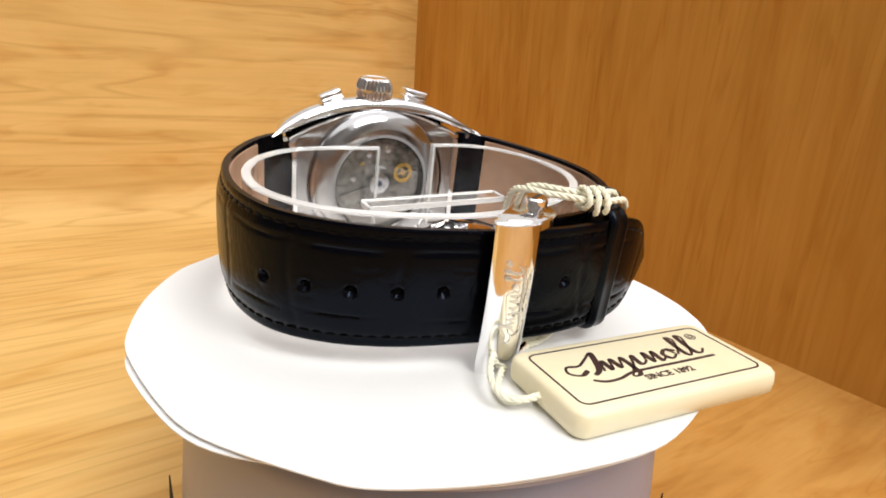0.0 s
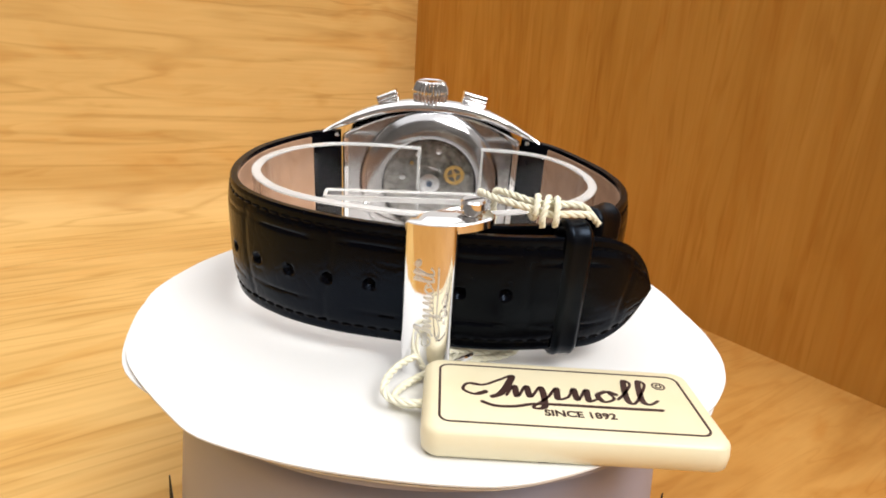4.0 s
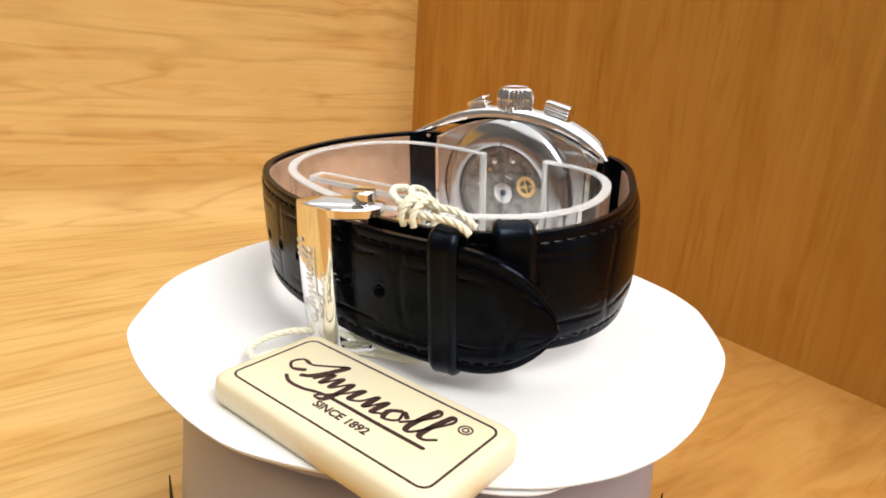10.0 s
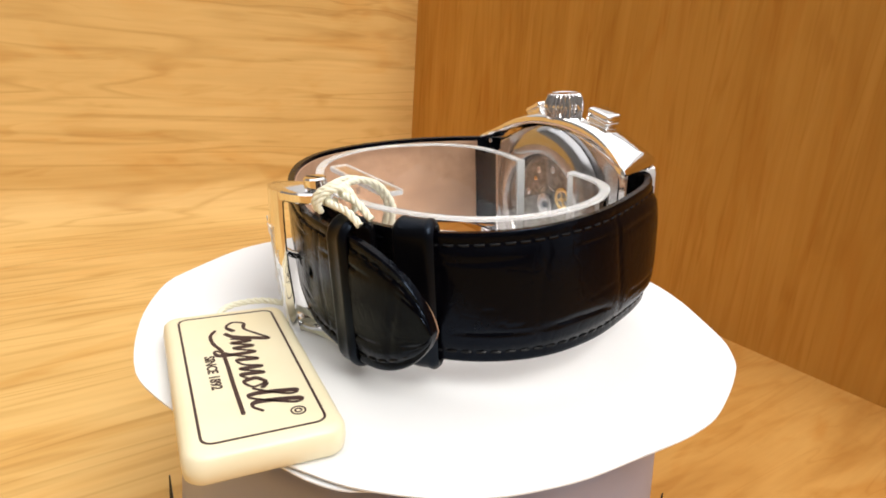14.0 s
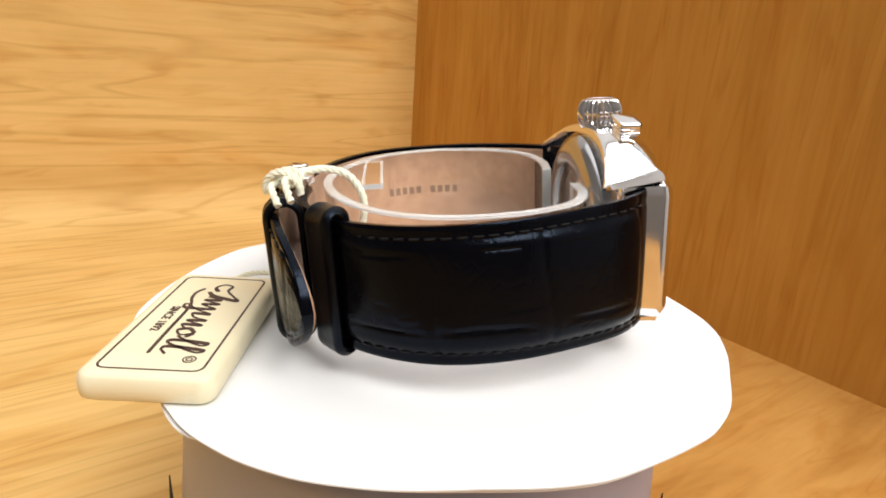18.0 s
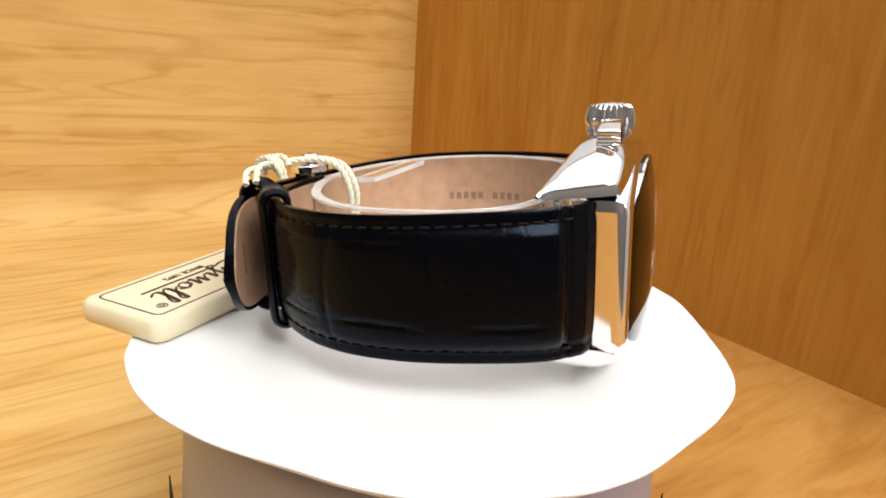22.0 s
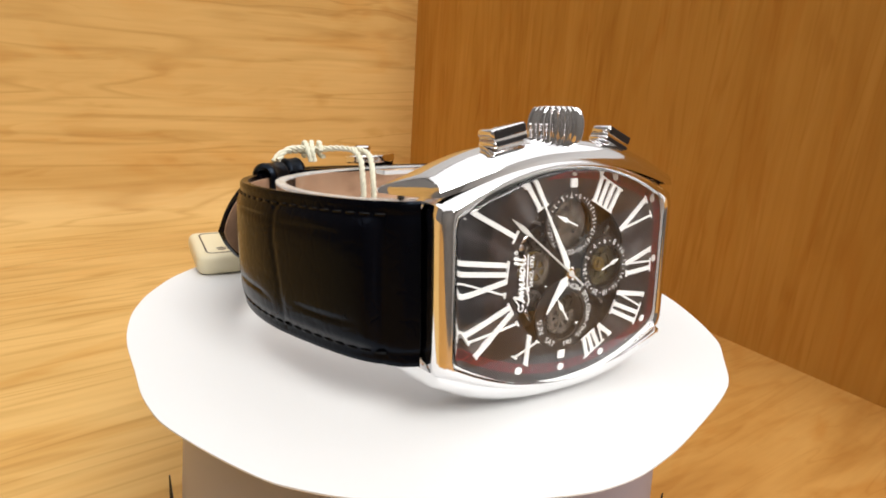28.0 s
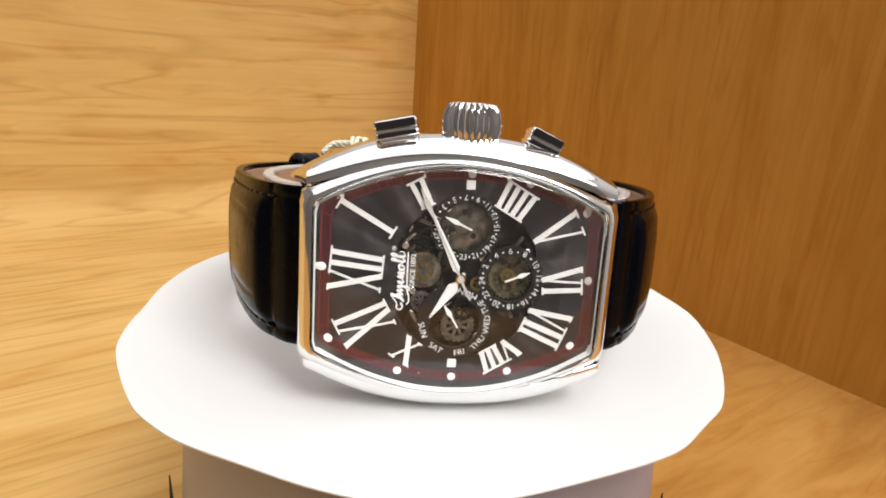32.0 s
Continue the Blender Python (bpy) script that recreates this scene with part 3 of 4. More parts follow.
def stroke(a, b, w, depth):
    a, b = np.array(a, float), np.array(b, float)
    t = (b - a) / (np.linalg.norm(b - a) + 1e-9)
    n = np.array((-t[1], t[0])) * w / 2
    pts = [a + n, a - n, b - n, b + n]
    return loft([[(*p, 0) for p in pts], [(*p, depth) for p in pts]])


def numeral(signs, inner, outer, wide_in, wide_out, thick=0.72):
    """A Roman numeral standing outwards from inner to outer."""
    pi_, po = np.array(inner) * (1.004, 0.977), np.array(outer) * (1.004, 0.977)
    up = (po - pi_) / np.linalg.norm(po - pi_)
    right = np.array((up[1], -up[0]))

    def at(a, b):
        return pi_ + (po - pi_) * b + right * a * (wide_in + (wide_out - wide_in) * b)
    cells = {"I": 1.0, "V": 1.9, "X": 2.0}
    total = sum(cells[c] for c in signs)
    x, bms, k = -0.5, [], 0

    def put(p, q, w):
        nonlocal k
        k += 1
        bms.append(stroke(at(*p), at(*q), w, 0.16 + 0.008 * k))
    for c in signs:
        w = cells[c] / total
        l, r, m = x + 0.12 * w, x + 0.88 * w, x + w / 2
        if c == "I":
            put((m, 0), (m, 1), thick)
            put((x, 0.012), (x + w, 0.012), 0.27)
            put((x, 0.988), (x + w, 0.988), 0.27)
        elif c == "V":
            put((l, 1), (m, 0), thick * 1.05)
            put((r, 1), (m, 0), thick * 0.42)
            put((l - 0.13 * w, 0.988), (l + 0.22 * w, 0.988), 0.27)
            put((r - 0.2 * w, 0.988), (r + 0.14 * w, 0.988), 0.27)
        else:
            put((l, 1), (r, 0), thick * 1.05)
            put((r, 1), (l, 0), thick * 0.42)
            for e in (l, r):
                put((e - 0.15 * w, 0.012), (e + 0.15 * w, 0.012), 0.27)
                put((e - 0.15 * w, 0.988), (e + 0.15 * w, 0.988), 0.27)
        x += w
    return joined(*bms)


for signs, pin, pout, wi, wo in (("I", (-9.7, 5.9), (-17.2, 10.3), 2.0, 2.6), ("II", (-5.1, 9.9), (-7.0, 13.5), 2.2, 3.0), ("IIII", (6.2, 9.4), (8.2, 13.1), 4.6, 5.6), ("V", (10.3, 5.4), (17.0, 8.7), 3.0, 4.0), ("VI", (12.0, -0.8), (18.1, -0.2), 3.3, 4.3), ("VII", (9.9, -6.0), (16.2, -8.6), 4.6, 5.6), ("VIII", (5.5, -10.5), (7.2, -13.4), 4.8, 6.6), ("X", (-6.0, -9.9), (-8.2, -13.2), 2.6, 3.4), ("XI", (-9.7, -5.6), (-16.8, -9.5), 4.0, 4.8), ("XII", (-11.0, -0.1), (-18.4, 0.5), 5.4, 6.4)):
    wpart("numeral", flat(numeral(signs, pin, pout, wi, wo), 0, 0), SILVER, "", dial)
# Flag 0: crown-side and 6 o'clock dots, painted grey for their shade.
dots = ((-19.4, 0.6, 1), (-18.3, -10.2, 1), (-8.3, -14.8, 1), (-0.3, -15.6, 1), (8.0, -14.6, 1), (17.3, -10.5, 1), (19.0, -0.2, 0), (17.9, 10.0, 0), (9.2, 13.9, 0), (0.8, 14.9, 0), (-7.7, 14.8, 0), (-17.7, 10.9, 0))
for u, v, bright in dots:
    wpart("hour_dot", flat(lathe([(0, 0), (0.6, 0), (0.6, 0.15), (0.45, 0.22), (0, 0.24)], 18), u, v), WHITE if bright else GREY, "", dial)
for u, v in ((0.7, 13.3), (-0.4, -13.4)):
    wpart("hour_square", flat(slab(1.3, 1.3, 0.4, 0.08, 1), u, v), WHITE, "", dial)


def track(scale, width, y):
    o = barrel(19.3 + scale, 9.7 + scale * 0.6, 14.95 + scale, y)
    i = barrel(19.3 + scale - width, 9.7 + (scale - width) * 0.6, 14.95 + scale - width, y)
    return loft([o, i], caps=False)


seat[0] = WB @ Matrix.Translation((0.12, 0, 0.5))
wpart("track_band", track(0.35, 1.05, -0.03), DARKRED, "", dial)
wpart("minute_track", joined(track(0.5, 0.16, -0.06), track(-0.72, 0.16, -0.06)), RED, "dark red double minute track", dial)
bms = []
for k in range(72):
    o, i = barrel(19.75, 9.95, 15.4, -0.065, 60), barrel(18.6, 9.3, 14.25, -0.065, 60)
    q = int(k / 72 * len(o))
    a, b = np.array(o[q]), np.array(i[q])
    t = np.cross(b - a, (0, 1, 0))
    t = t / np.linalg.norm(t) * 0.11
    bm = bmesh.new()
    bm.faces.new([bm.verts.new(p) for p in (a + t, a - t, b - t, b + t)])
    bms.append(bm)
wpart("minute_marks", joined(*bms), RED, "", dial)
seat[0] = WC
wpart("maker_mark", flat(flourish(8.8, 0.24, 0.06), -7.9, -0.9, 90), WHITE, "white pen flourish of the maker", dial)
wpart("since_line", flat(text_bm("SINCE 1892", 0.95, 0.0, 0.02), -6.75, 0.6, 90, 0.07), WHITE, "", dial)


def sub_dial(cu, cv, r_out, r_in, entries, size, inward, rim):
    """A ring of print round its own little pointer."""
    sd = wpart("sub_dial", moved(lathe([(r_in, -0.10), (r_out, -0.10), (r_out, 0.15), (r_in, 0.15), (r_in, -0.10)], 48, "Y", False), Matrix.Translation((spot(cu, cv)[0], 0, spot(cu, cv)[1]))), SMOKE, "smoked ring of small white print")
    wpart("sub_rim", moved(lathe([(r_in - 0.22, -0.16), (r_in, -0.16), (r_in, 0.3), (r_in - 0.22, 0.3), (r_in - 0.22, -0.16)], 48, "Y", False), Matrix.Translation((spot(cu, cv)[0], 0, spot(cu, cv)[1]))), rim, "", sd)
    mid = (r_out + r_in) / 2
    for words, a in entries:
        u, v = cu + mid * math.sin(radians(a)), cv + mid * math.cos(radians(a))
        if words == ".":
            bm = flat(lathe([(0, 0), (0.13, 0), (0.13, 0.03), (0, 0.03)], 8), u, v, 0, 0.14)
        else:
            bm = flat(text_bm(words, size), u, v, (180 if inward else 0) - a, 0.16)
        wpart("print", bm, WHITE, "", sd)
    return sd


dates = [(str(n), (n - 7.3) * 11.61) for n in range(1, 32, 2)] + [(".", (n - 7.3) * 11.61) for n in range(2, 31, 2)]
hours = [(str(n), (n - 6.3) * 15) for n in range(2, 25, 2)] + [(".", (n - 6.3) * 15) for n in range(1, 24, 2)]
days = [(w, a) for w, a in zip(("MON", "TUE", "WED", "THU", "FRI", "SAT", "SUN"), (20, 58, 92, 130, 168, 212, 254))]
s_top = sub_dial(0.4, 7.2, 4.95, 3.75, dates, 1.15, True, SMOKE)
s_right = sub_dial(7.3, -0.2, 4.75, 3.55, hours, 1.2, False, SMOKE)
s_low = sub_dial(-0.4, -7.0, 5.5, 4.0, days, 1.25, True, SMOKE)
cx, cz = spot(0.4, 7.2)
wheel = wpart("calendar_wheel", moved(lathe([(0, 1.0), (3.5, 1.0), (3.7, 1.1), (3.7, 1.4), (0, 1.4)], 40, "Y"), Matrix.Translation((cx, 0, cz))), OLIVE, "brown olive wheel with three round holes", dial)
for a in (95, 205, 310):
    wpart("wheel_hole", moved(lathe([(0, 0.97), (0.42, 0.97), (0.42, 1.02), (0, 1.02)], 14, "Y"), Matrix.Translation((cx + 1.9 * math.cos(radians(a)), 0, cz + 1.9 * math.sin(radians(a))))), BLACK, "", wheel)
cx, cz = spot(7.3, -0.2)
gear(3.3, 32, 1.1, 1.4, cx, cz, STRAW, "hour_gear", dial, 2)
wpart("hour_plate", moved(lathe([(0, 1.45), (2.3, 1.45), (2.3, 1.7), (0, 1.7)], 30, "Y"), Matrix.Translation((cx, 0, cz))), STRAW, "", dial)
gear(1.1, 14, 0.9, 1.1, cx - 0.3, cz + 0.2, AMBER, "hour_gear", dial, 2)
cx, cz = spot(-0.4, -7.0)
gear(2.6, 22, 1.2, 1.6, cx + 0.6, cz - 0.8, GUN, "day_gear", dial)
gear(1.7, 18, 1.0, 1.3, cx + 1.4, cz + 1.7, MURK, "day_gear", dial, 3)
wpart("balance_cock", moved(lathe([(0, 1.0), (2.0, 1.0), (2.5, 1.15), (2.6, 1.4), (0, 1.4)], 32, "Y"), Matrix.Translation((-5.6, 0, 0.4))), AMBER, "amber gilt wheel in the open dial", dial)
gear(2.5, 24, 0.75, 0.95, -5.6, 0.4, OLIVE, "open_gear", dial, 3)
gear(1.8, 18, 1.0, 1.4, -4.8, 4.8, MURK, "open_gear", dial)
gear(1.6, 16, 1.0, 1.4, -5.6, -4.2, GUN, "open_gear", dial)
gear(1.1, 12, 0.6, 0.9, 2.3, -1.2, AMBER, "open_gear", dial, 2)
rng = random.Random(5)
for k in range(26):
    a, r = rng.uniform(95, 265), rng.uniform(4.2, 10.2)
    u, v = 0.5 + r * math.cos(radians(a)), r * math.sin(radians(a))
    wpart("sliver", flat(slab(rng.uniform(0.35, 1.3), rng.uniform(0.16, 0.4), 0.25, 0.06, 1), u, v, rng.uniform(0, 180), -0.6 - 0.5 * rng.random()), rng.choice((SATIN, GUN, STEEL, OLIVE)), "", dial)
for u, v, w, h, a, mat in ((-7.2, 5.2, 1.9, 0.5, 40, SATIN), (-5.2, 7.4, 1.6, 0.5, -20, GUN), (-6.2, -6.6, 2.2, 0.6, -60, SATIN), (-3.0, 2.4, 1.5, 0.5, 75, GUN), (3.6, 4.0, 1.8, 0.5, -35, GUN), (3.4, -3.9, 1.9, 0.6, 30, GUN), (8.4, 5.2, 1.6, 0.5, 55, OLIVE), (-8.6, 2.9, 1.0, 0.4, 10, SATIN), (-2.8, -2.6, 1.3, 0.5, -15, SATIN), (7.6, -5.6, 1.8, 0.5, -50, OLIVE)):
    wpart("lever", flat(slab(w, h, 0.4, 0.12, 1), u, v, a, -0.9), mat, "", dial)
for u, v in ((-7.9, 4.0), (-3.1, -4.9), (3.2, 2.6), (-6.6, -2.6), (9.6, 3.6), (-2.2, 9.6), (3.1, -9.2)):
    wpart("dial_screw", flat(lathe([(0, 0), (0.5, 0), (0.5, 0.4), (0.35, 0.5), (0, 0.5)], 14), u, v, 0, -1.1), SATIN, "", dial)


def wedge(length, wide, tail, depth=0.10):
    """A pointed baton, broad end towards its pivot, drawn along +y from it."""
    rings = [[(-wide * 0.5 * k, y, 0), (wide * 0.5 * k, y, 0), (wide * 0.42 * k, y, depth), (-wide * 0.42 * k, y, depth)] for y, k in ((tail, 0.3), (tail + 0.02, 0.3), (1.0, 0.35), (1.6, 1.0), (length * 0.97, 0.16), (length, 0.05))]
    return loft(rings)


wpart("minute_hand", flat(wedge(12.6, 1.15, -1.2), 0, -0.3, 26.3, 0.46), WHITE, "white-filled pointed minute pointer", dial)
wpart("hour_hand", flat(wedge(7.2, 1.75, -1.0), 0, -0.3, 145, 0.30), WHITE, "white-filled pointed hour pointer", dial)
for cu, cv, ln, a, s in ((0.4, 7.2, 3.4, 66, s_top), (7.3, -0.2, 2.9, -68, s_right), (-0.4, -7.0, 3.2, 33, s_low)):
    wpart("sub_pointer", flat(wedge(ln, 0.8, -0.9), cu, cv, a, 0.3), WHITE, "", s)
wpart("centre_cap", flat(lathe([(0, 0), (0.75, 0), (0.75, 0.55), (0.45, 0.62), (0, 0.63)], 20), 0, -0.3), GOLD, "", dial)

# the running seconds hand turns about its own pivot, in the watch's space
seconds = part("seconds_hand", moved(joined(loft([[(-w, y, 0), (w, y, 0), (w, y, 0.1), (-w, y, 0.1)] for y, w in ((-3.4, 0.16), (8.8, 0.11), (9.2, 0.11))]), loft([[(-w, y, 0), (w, y, 0), (w, y, 0.14), (-w, y, 0.14)] for y, w in ((9.0, 0.06), (11.2, 0.40), (11.9, 0.36), (14.0, 0.04))]), lathe([(0, 0), (0.5, 0), (0.5, 0.17), (0, 0.17)], 16)), MM), GREY, watch, "thin steel seconds pointer with a diamond tip")
PIVOT = WC @ Matrix(((1, 0, 0, spot(0, -0.3)[0]), (0, 0, -1, -0.55), (0, 1, 0, spot(0, -0.3)[1]), (0, 0, 0, 1))) @ Matrix.Scale(1000, 4)

# the sloped inner ring round the dial and the front crystal over it
seat[0] = WB
wpart("rehaut", loft([barrel(20.95, 10.55, 16.75, -1.9), barrel(20.35, 10.25, 16.25, -0.02)], caps=False), SILVER, "", dial)
# the crystal is a thick block, flat below, bowed along the strap's line and falling off to its sides, with softened rims
def crystal_ring(k, low, rise):
    side = lambda x: 10.5 + 6.2 * (1 - (x / 20.9) ** 2)
    return [(x, -low - rise * math.sqrt(max(0.0, 1 - (x / 21.1) ** 2)) * (1 - FALL * (z / side(x)) ** 2), z) for x, _, z in barrel(20.7 * k, 10.4 * k + 3.0 * k * (1 - k), 16.55 * k, 0.0, 30, 1.4 * min(1, k * 1.2))]


FALL = 0.5
UNDER = [(0.05, 1.3, 0.0), (0.3, 1.3, 0.0), (0.6, 1.3, 0.0), (0.92, 1.3, 0.0), (1.0, 1.33, 0.0)]
OVER = [(1.0, 1.55, 3.1), (0.997, 1.58, 3.4), (0.99, 1.6, 3.6), (0.978, 1.62, 3.7)] + [(k, 1.62, 3.75) for k in (0.96, 0.93, 0.89, 0.84, 0.78, 0.7, 0.6, 0.5, 0.4, 0.3, 0.2, 0.1, 0.02)]
crystal = wpart("crystal", loft([crystal_ring(*row) for row in UNDER + OVER]), CRYSTAL, "thick bowed mineral crystal")
crystal.data.set_sharp_from_angle(angle=radians(16))
crystal.visible_shadow = False

# ---- strap ----
seat[0] = WL
LONG = [(24.0, 6.0), (27.0, 6.6), (30.8, 10.3), (34.9, 17.0), (38.4, 26.3), (39.3, 36.5), (37.8, 46.0), (33.4, 54.6), (25.4, 61.0), (15.4, 65.0), (5.4, 66.9), (-4.6, 68.0), (-14.6, 68.1), (-24.6, 66.4), (-34.2, 63.0), (-42.6, 57.6)]
SHORT = [(-22.2, 1.8), (-25.0, 2.8), (-30.0, 7.5), (-34.7, 15.5), (-39.2, 26.1), (-40.8, 36.9), (-38.6, 46.6), (-33.2, 54.8), (-24.6, 60.6), (-16.0, 63.2), (-7.0, 64.2)]


def lean(y):
    return 1.35 * min(1, max(0, y / 60))


class Sweep:
    """A line in plan with its outward normals."""

    def __init__(self, points, outside, step=0.45, tail=False):
        self.tail = tail
        self.line, self.s = smooth_path(points, step)
        t = np.gradient(self.line, axis=0)
        self.t = t / np.linalg.norm(t, axis=1)[:, None]
        n = np.stack([self.t[:, 1], -self.t[:, 0]], 1)
        if (n[len(n) // 2] @ (self.line[len(n) // 2] - np.array(outside))) < 0:
            n = -n
        self.n, self.length = n, self.s[-1]

    def at(self, s, off, z):
        x, y = [np.interp(s, self.s, self.line[:, k]) for k in (0, 1)]
        nx, ny = [np.interp(s, self.s, self.n[:, k]) for k in (0, 1)]
        drop = 1.5 * max(0.0, (s - self.length + 26) / 26) ** 2 if self.tail else 0.0
        return (x + nx * off, y + ny * off, z + lean(y) - drop)

    def near(self, x, y):
        return self.s[np.argmin((self.line[:, 0] - x) ** 2 + (self.line[:, 1] - y) ** 2)]


INSIDE = (0.0, 34.0)
long_way, short_way = Sweep(LONG, INSIDE, tail=True), Sweep(SHORT, INSIDE)


def strap_half(way, tip):
    """Half-width along the strap; the long half ends in a point."""
    def half(s):
        w = 12.2 - 1.45 * min(1, s / (way.length * 0.7))
        left = way.length - s
        if tip and left < 17:
            w *= max(0.0004, 1 - ((17 - left) / 17) ** 2.4) ** 0.66
        return w

    def puff(s):
        return (0.5 + 1.35 * max(0, 1 - s / 62.0)) * (0.12 + 0.88 / (1 + math.exp(-(s - 6.6) / 0.35)))
    return half, puff


HOLES = [54.75 + 7.62 * k for k in range(8)]


def hole_z(s):
    return -0.75 + 1.25 * (s - 55) / 50


def build_strap(name, way, tip, label):
    half, puff = strap_half(way, tip)
    rings, lining = [], []
    rng = random.Random(31 if tip else 12)
    cell, creases = 17.5, []          # crocodile scales: two lengthwise furrows in each cell, with finer creases between
    for c in range(1 + int((way.length - 14) / cell)):
        s0 = 7.5 + c * cell
        for u0 in (0.60 + rng.uniform(-0.05, 0.05), -0.50 + rng.uniform(-0.06, 0.06)):
            creases.append((u0, s0 + rng.uniform(0, 4), cell - rng.uniform(1, 5), rng.uniform(0.20, 0.34), 0.028, rng.uniform(-0.25, 0.25)))
        for _ in range(3):
            creases.append((rng.uniform(-0.7, 0.7), s0 + rng.uniform(0, 9), rng.uniform(3, 8), rng.uniform(0.04, 0.09), rng.uniform(0.02, 0.035), rng.uniform(-0.3, 0.3)))
    folds = [7.5 + c * cell + rng.uniform(-1.0, 1.0) for c in range(1, int((way.length - 8) / cell) + 1)]
    for s in way.s:
        w, p = half(s), puff(s)
        prof = []
        for u in np.linspace(-1, 1, 57):
            e = 1 - abs(u)
            groove = -0.16 * math.exp(-((e - 0.17) / 0.035) ** 2)
            bulge = p * (1 - abs(u) ** 3.2) * min(1, max(0, (e - 0.10) / 0.2)) if abs(u) < 1 else 0
            seam = 0.0
            for u0, s0, long, deep, fine, bend in creases:
                f = (s - s0) / long
                if 0 < f < 1:
                    seam -= deep * math.exp(-((u - u0 - bend * (f - 0.5) ** 2) / fine) ** 2) * math.sin(math.pi * f) ** 0.7
            for n, q in enumerate(folds):
                d = s - q - 0.9 * math.sin(2.6 * u + 2.1 * n)
                seam -= (0.16 * math.exp(-(d / 0.55) ** 2) + 0.05 * math.sin(5.0 * d) ** 2 * math.exp(-(d / 2.2) ** 2)) * (1 - abs(u) ** 4)
            for q, deep in ((1.5, 0.10), (5.6, 0.22)):
                seam -= deep * math.exp(-((s - q) / 0.4) ** 2)
            for h in (HOLES if tip else ()):
                d2 = (s - h) ** 2 + (u * w - hole_z(h)) ** 2
                if d2 < 9:
                    seam -= 1.0 * math.exp(-(d2 / 0.75) ** 2) - 0.10 * math.exp(-((math.sqrt(d2) - 1.35) / 0.3) ** 2)
            prof.append((0.05 + bulge + groove + seam - 0.25 * (abs(u) > 0.995), u * w))
        rings.append([way.at(s, o, z) for o, z in prof] + [way.at(s, -1.35, w * 0.99), way.at(s, -1.35, -w * 0.99)])
        if s > 9.0:
            lining.append([way.at(s, o, z) for o, z in ((-1.36, -w * 0.91), (-1.36, w * 0.91), (-1.62, w * 0.90), (-1.62, -w * 0.90))])
    strap = wpart(name, loft(rings), LEATHER, label)
    wpart("lining", loft(lining), LINING, "tan leather lining", strap)
    # stitches: short sunken thread ends along both edges and round the point
    bms = []
    s = 5.0
    while s < way.length - (4.5 if tip else 3.0):
        for sg in (-1, 1):
            pts = []
            for q in (s, s + 0.75, s + 1.5):
                w = half(q)
                z = sg * max(0.0, w - 1.9)
                pts.append(way.at(q, 0.02 + (0.14 if 0.2 < q - s < 1.0 else 0.0), z))
            if half(s) > 2.6:
                bms.append(tube(pts, 0.25, 6, 0.4))
        s += 2.35
    wpart("stitching", joined(*bms), THREAD, "row of black stitches", strap)
    return strap


strap_long = build_strap("strap_tail_half", long_way, True, "long black crocodile-grained strap half with pointed end")
build_strap("strap_buckle_half", short_way, False, "short black crocodile-grained strap half with buckle")


for h in HOLES:
    half, puff = strap_half(long_way, True)
    c, e = Vector(long_way.at(h, puff(h) - 0.82, hole_z(h))), Vector(long_way.at(h, puff(h), hole_z(h)))
    q = (e - c).normalized().to_track_quat("Z", "Y").to_matrix().to_4x4()
    wpart("hole", moved(lathe([(0, -0.2), (0.7, -0.2), (0.72, 0.1), (0.5, 0.0), (0, -0.05)], 16), Matrix.Translation(c) @ q), HOLE, "", strap_long)
# worn stamp on the lining of the long half, and a small bright stamp inside the tip
for k in (0, 1, 2, 3, 5, 6, 7, 8, 9):
    q, r = [[long_way.at(34.0 + 2.1 * k + a, o, z) for a, z in ((0, -1.0), (1.4, -1.0), (1.4, 0.9), (0, 0.9))] for o in (-1.65, -1.60)]
    wpart("stamp_bar", loft([r, q]), STAMP, "", strap_long)
tip_s = long_way.length - 9
for k, z in enumerate((-2.4, -0.9, 0.7, 2.2)):
    q = [long_way.at(tip_s + a, o, z + b) for o, a, b in ((-1.6, 0, 0), (-1.6, 0.7, 0), (-1.6, 0.7, 1.2), (-1.6, 0, 1.2))]
    r = [long_way.at(tip_s + a, -1.66, z + b) for a, b in ((0, 0), (0.7, 0), (0.7, 1.2), (0, 1.2))]
    wpart("foil_bar", loft([q, r]), GOLD, "", strap_long)


def keeper(way, s, wide, o_in, o_out, z_lo, z_hi, label):
    """A leather loop round the strap: a rounded rectangular ring of rounded band."""
    def ring(grow, ds):
        a, b = (o_out - o_in) / 2 + grow, (z_hi - z_lo) / 2 + grow
        co, cz, q = (o_out + o_in) / 2, (z_hi + z_lo) / 2, min(3.2 + grow, (o_out - o_in) / 2 + grow - 0.05)
        pts = []
        for sx, sz, start in ((1, 1, 0), (-1, 1, 90), (-1, -1, 180), (1, -1, 270)):
            for k in range(6):
                an = radians(start + 18 * k)
                pts.append(way.at(s + ds, co + sx * (a - q) + q * math.cos(an), cz + sz * (b - q) + q * math.sin(an)))
        return pts
    h = wide / 2
    rings = [ring(g, d) for g, d in ((-0.6, -h + 0.3), (0.0, -h), (0.4, -h + 0.35), (0.72, -h + 0.75), (0.78, -h + 1.2), (0.62, -h + 1.6), (0.70, 0), (0.62, h - 1.6), (0.78, h - 1.2), (0.72, h - 0.75), (0.4, h - 0.35), (0.0, h), (-0.6, h - 0.3), (-0.6, -h + 0.3))]
    return wpart("keeper", loft(rings, caps=False), SMOOTH_LEATHER, label)


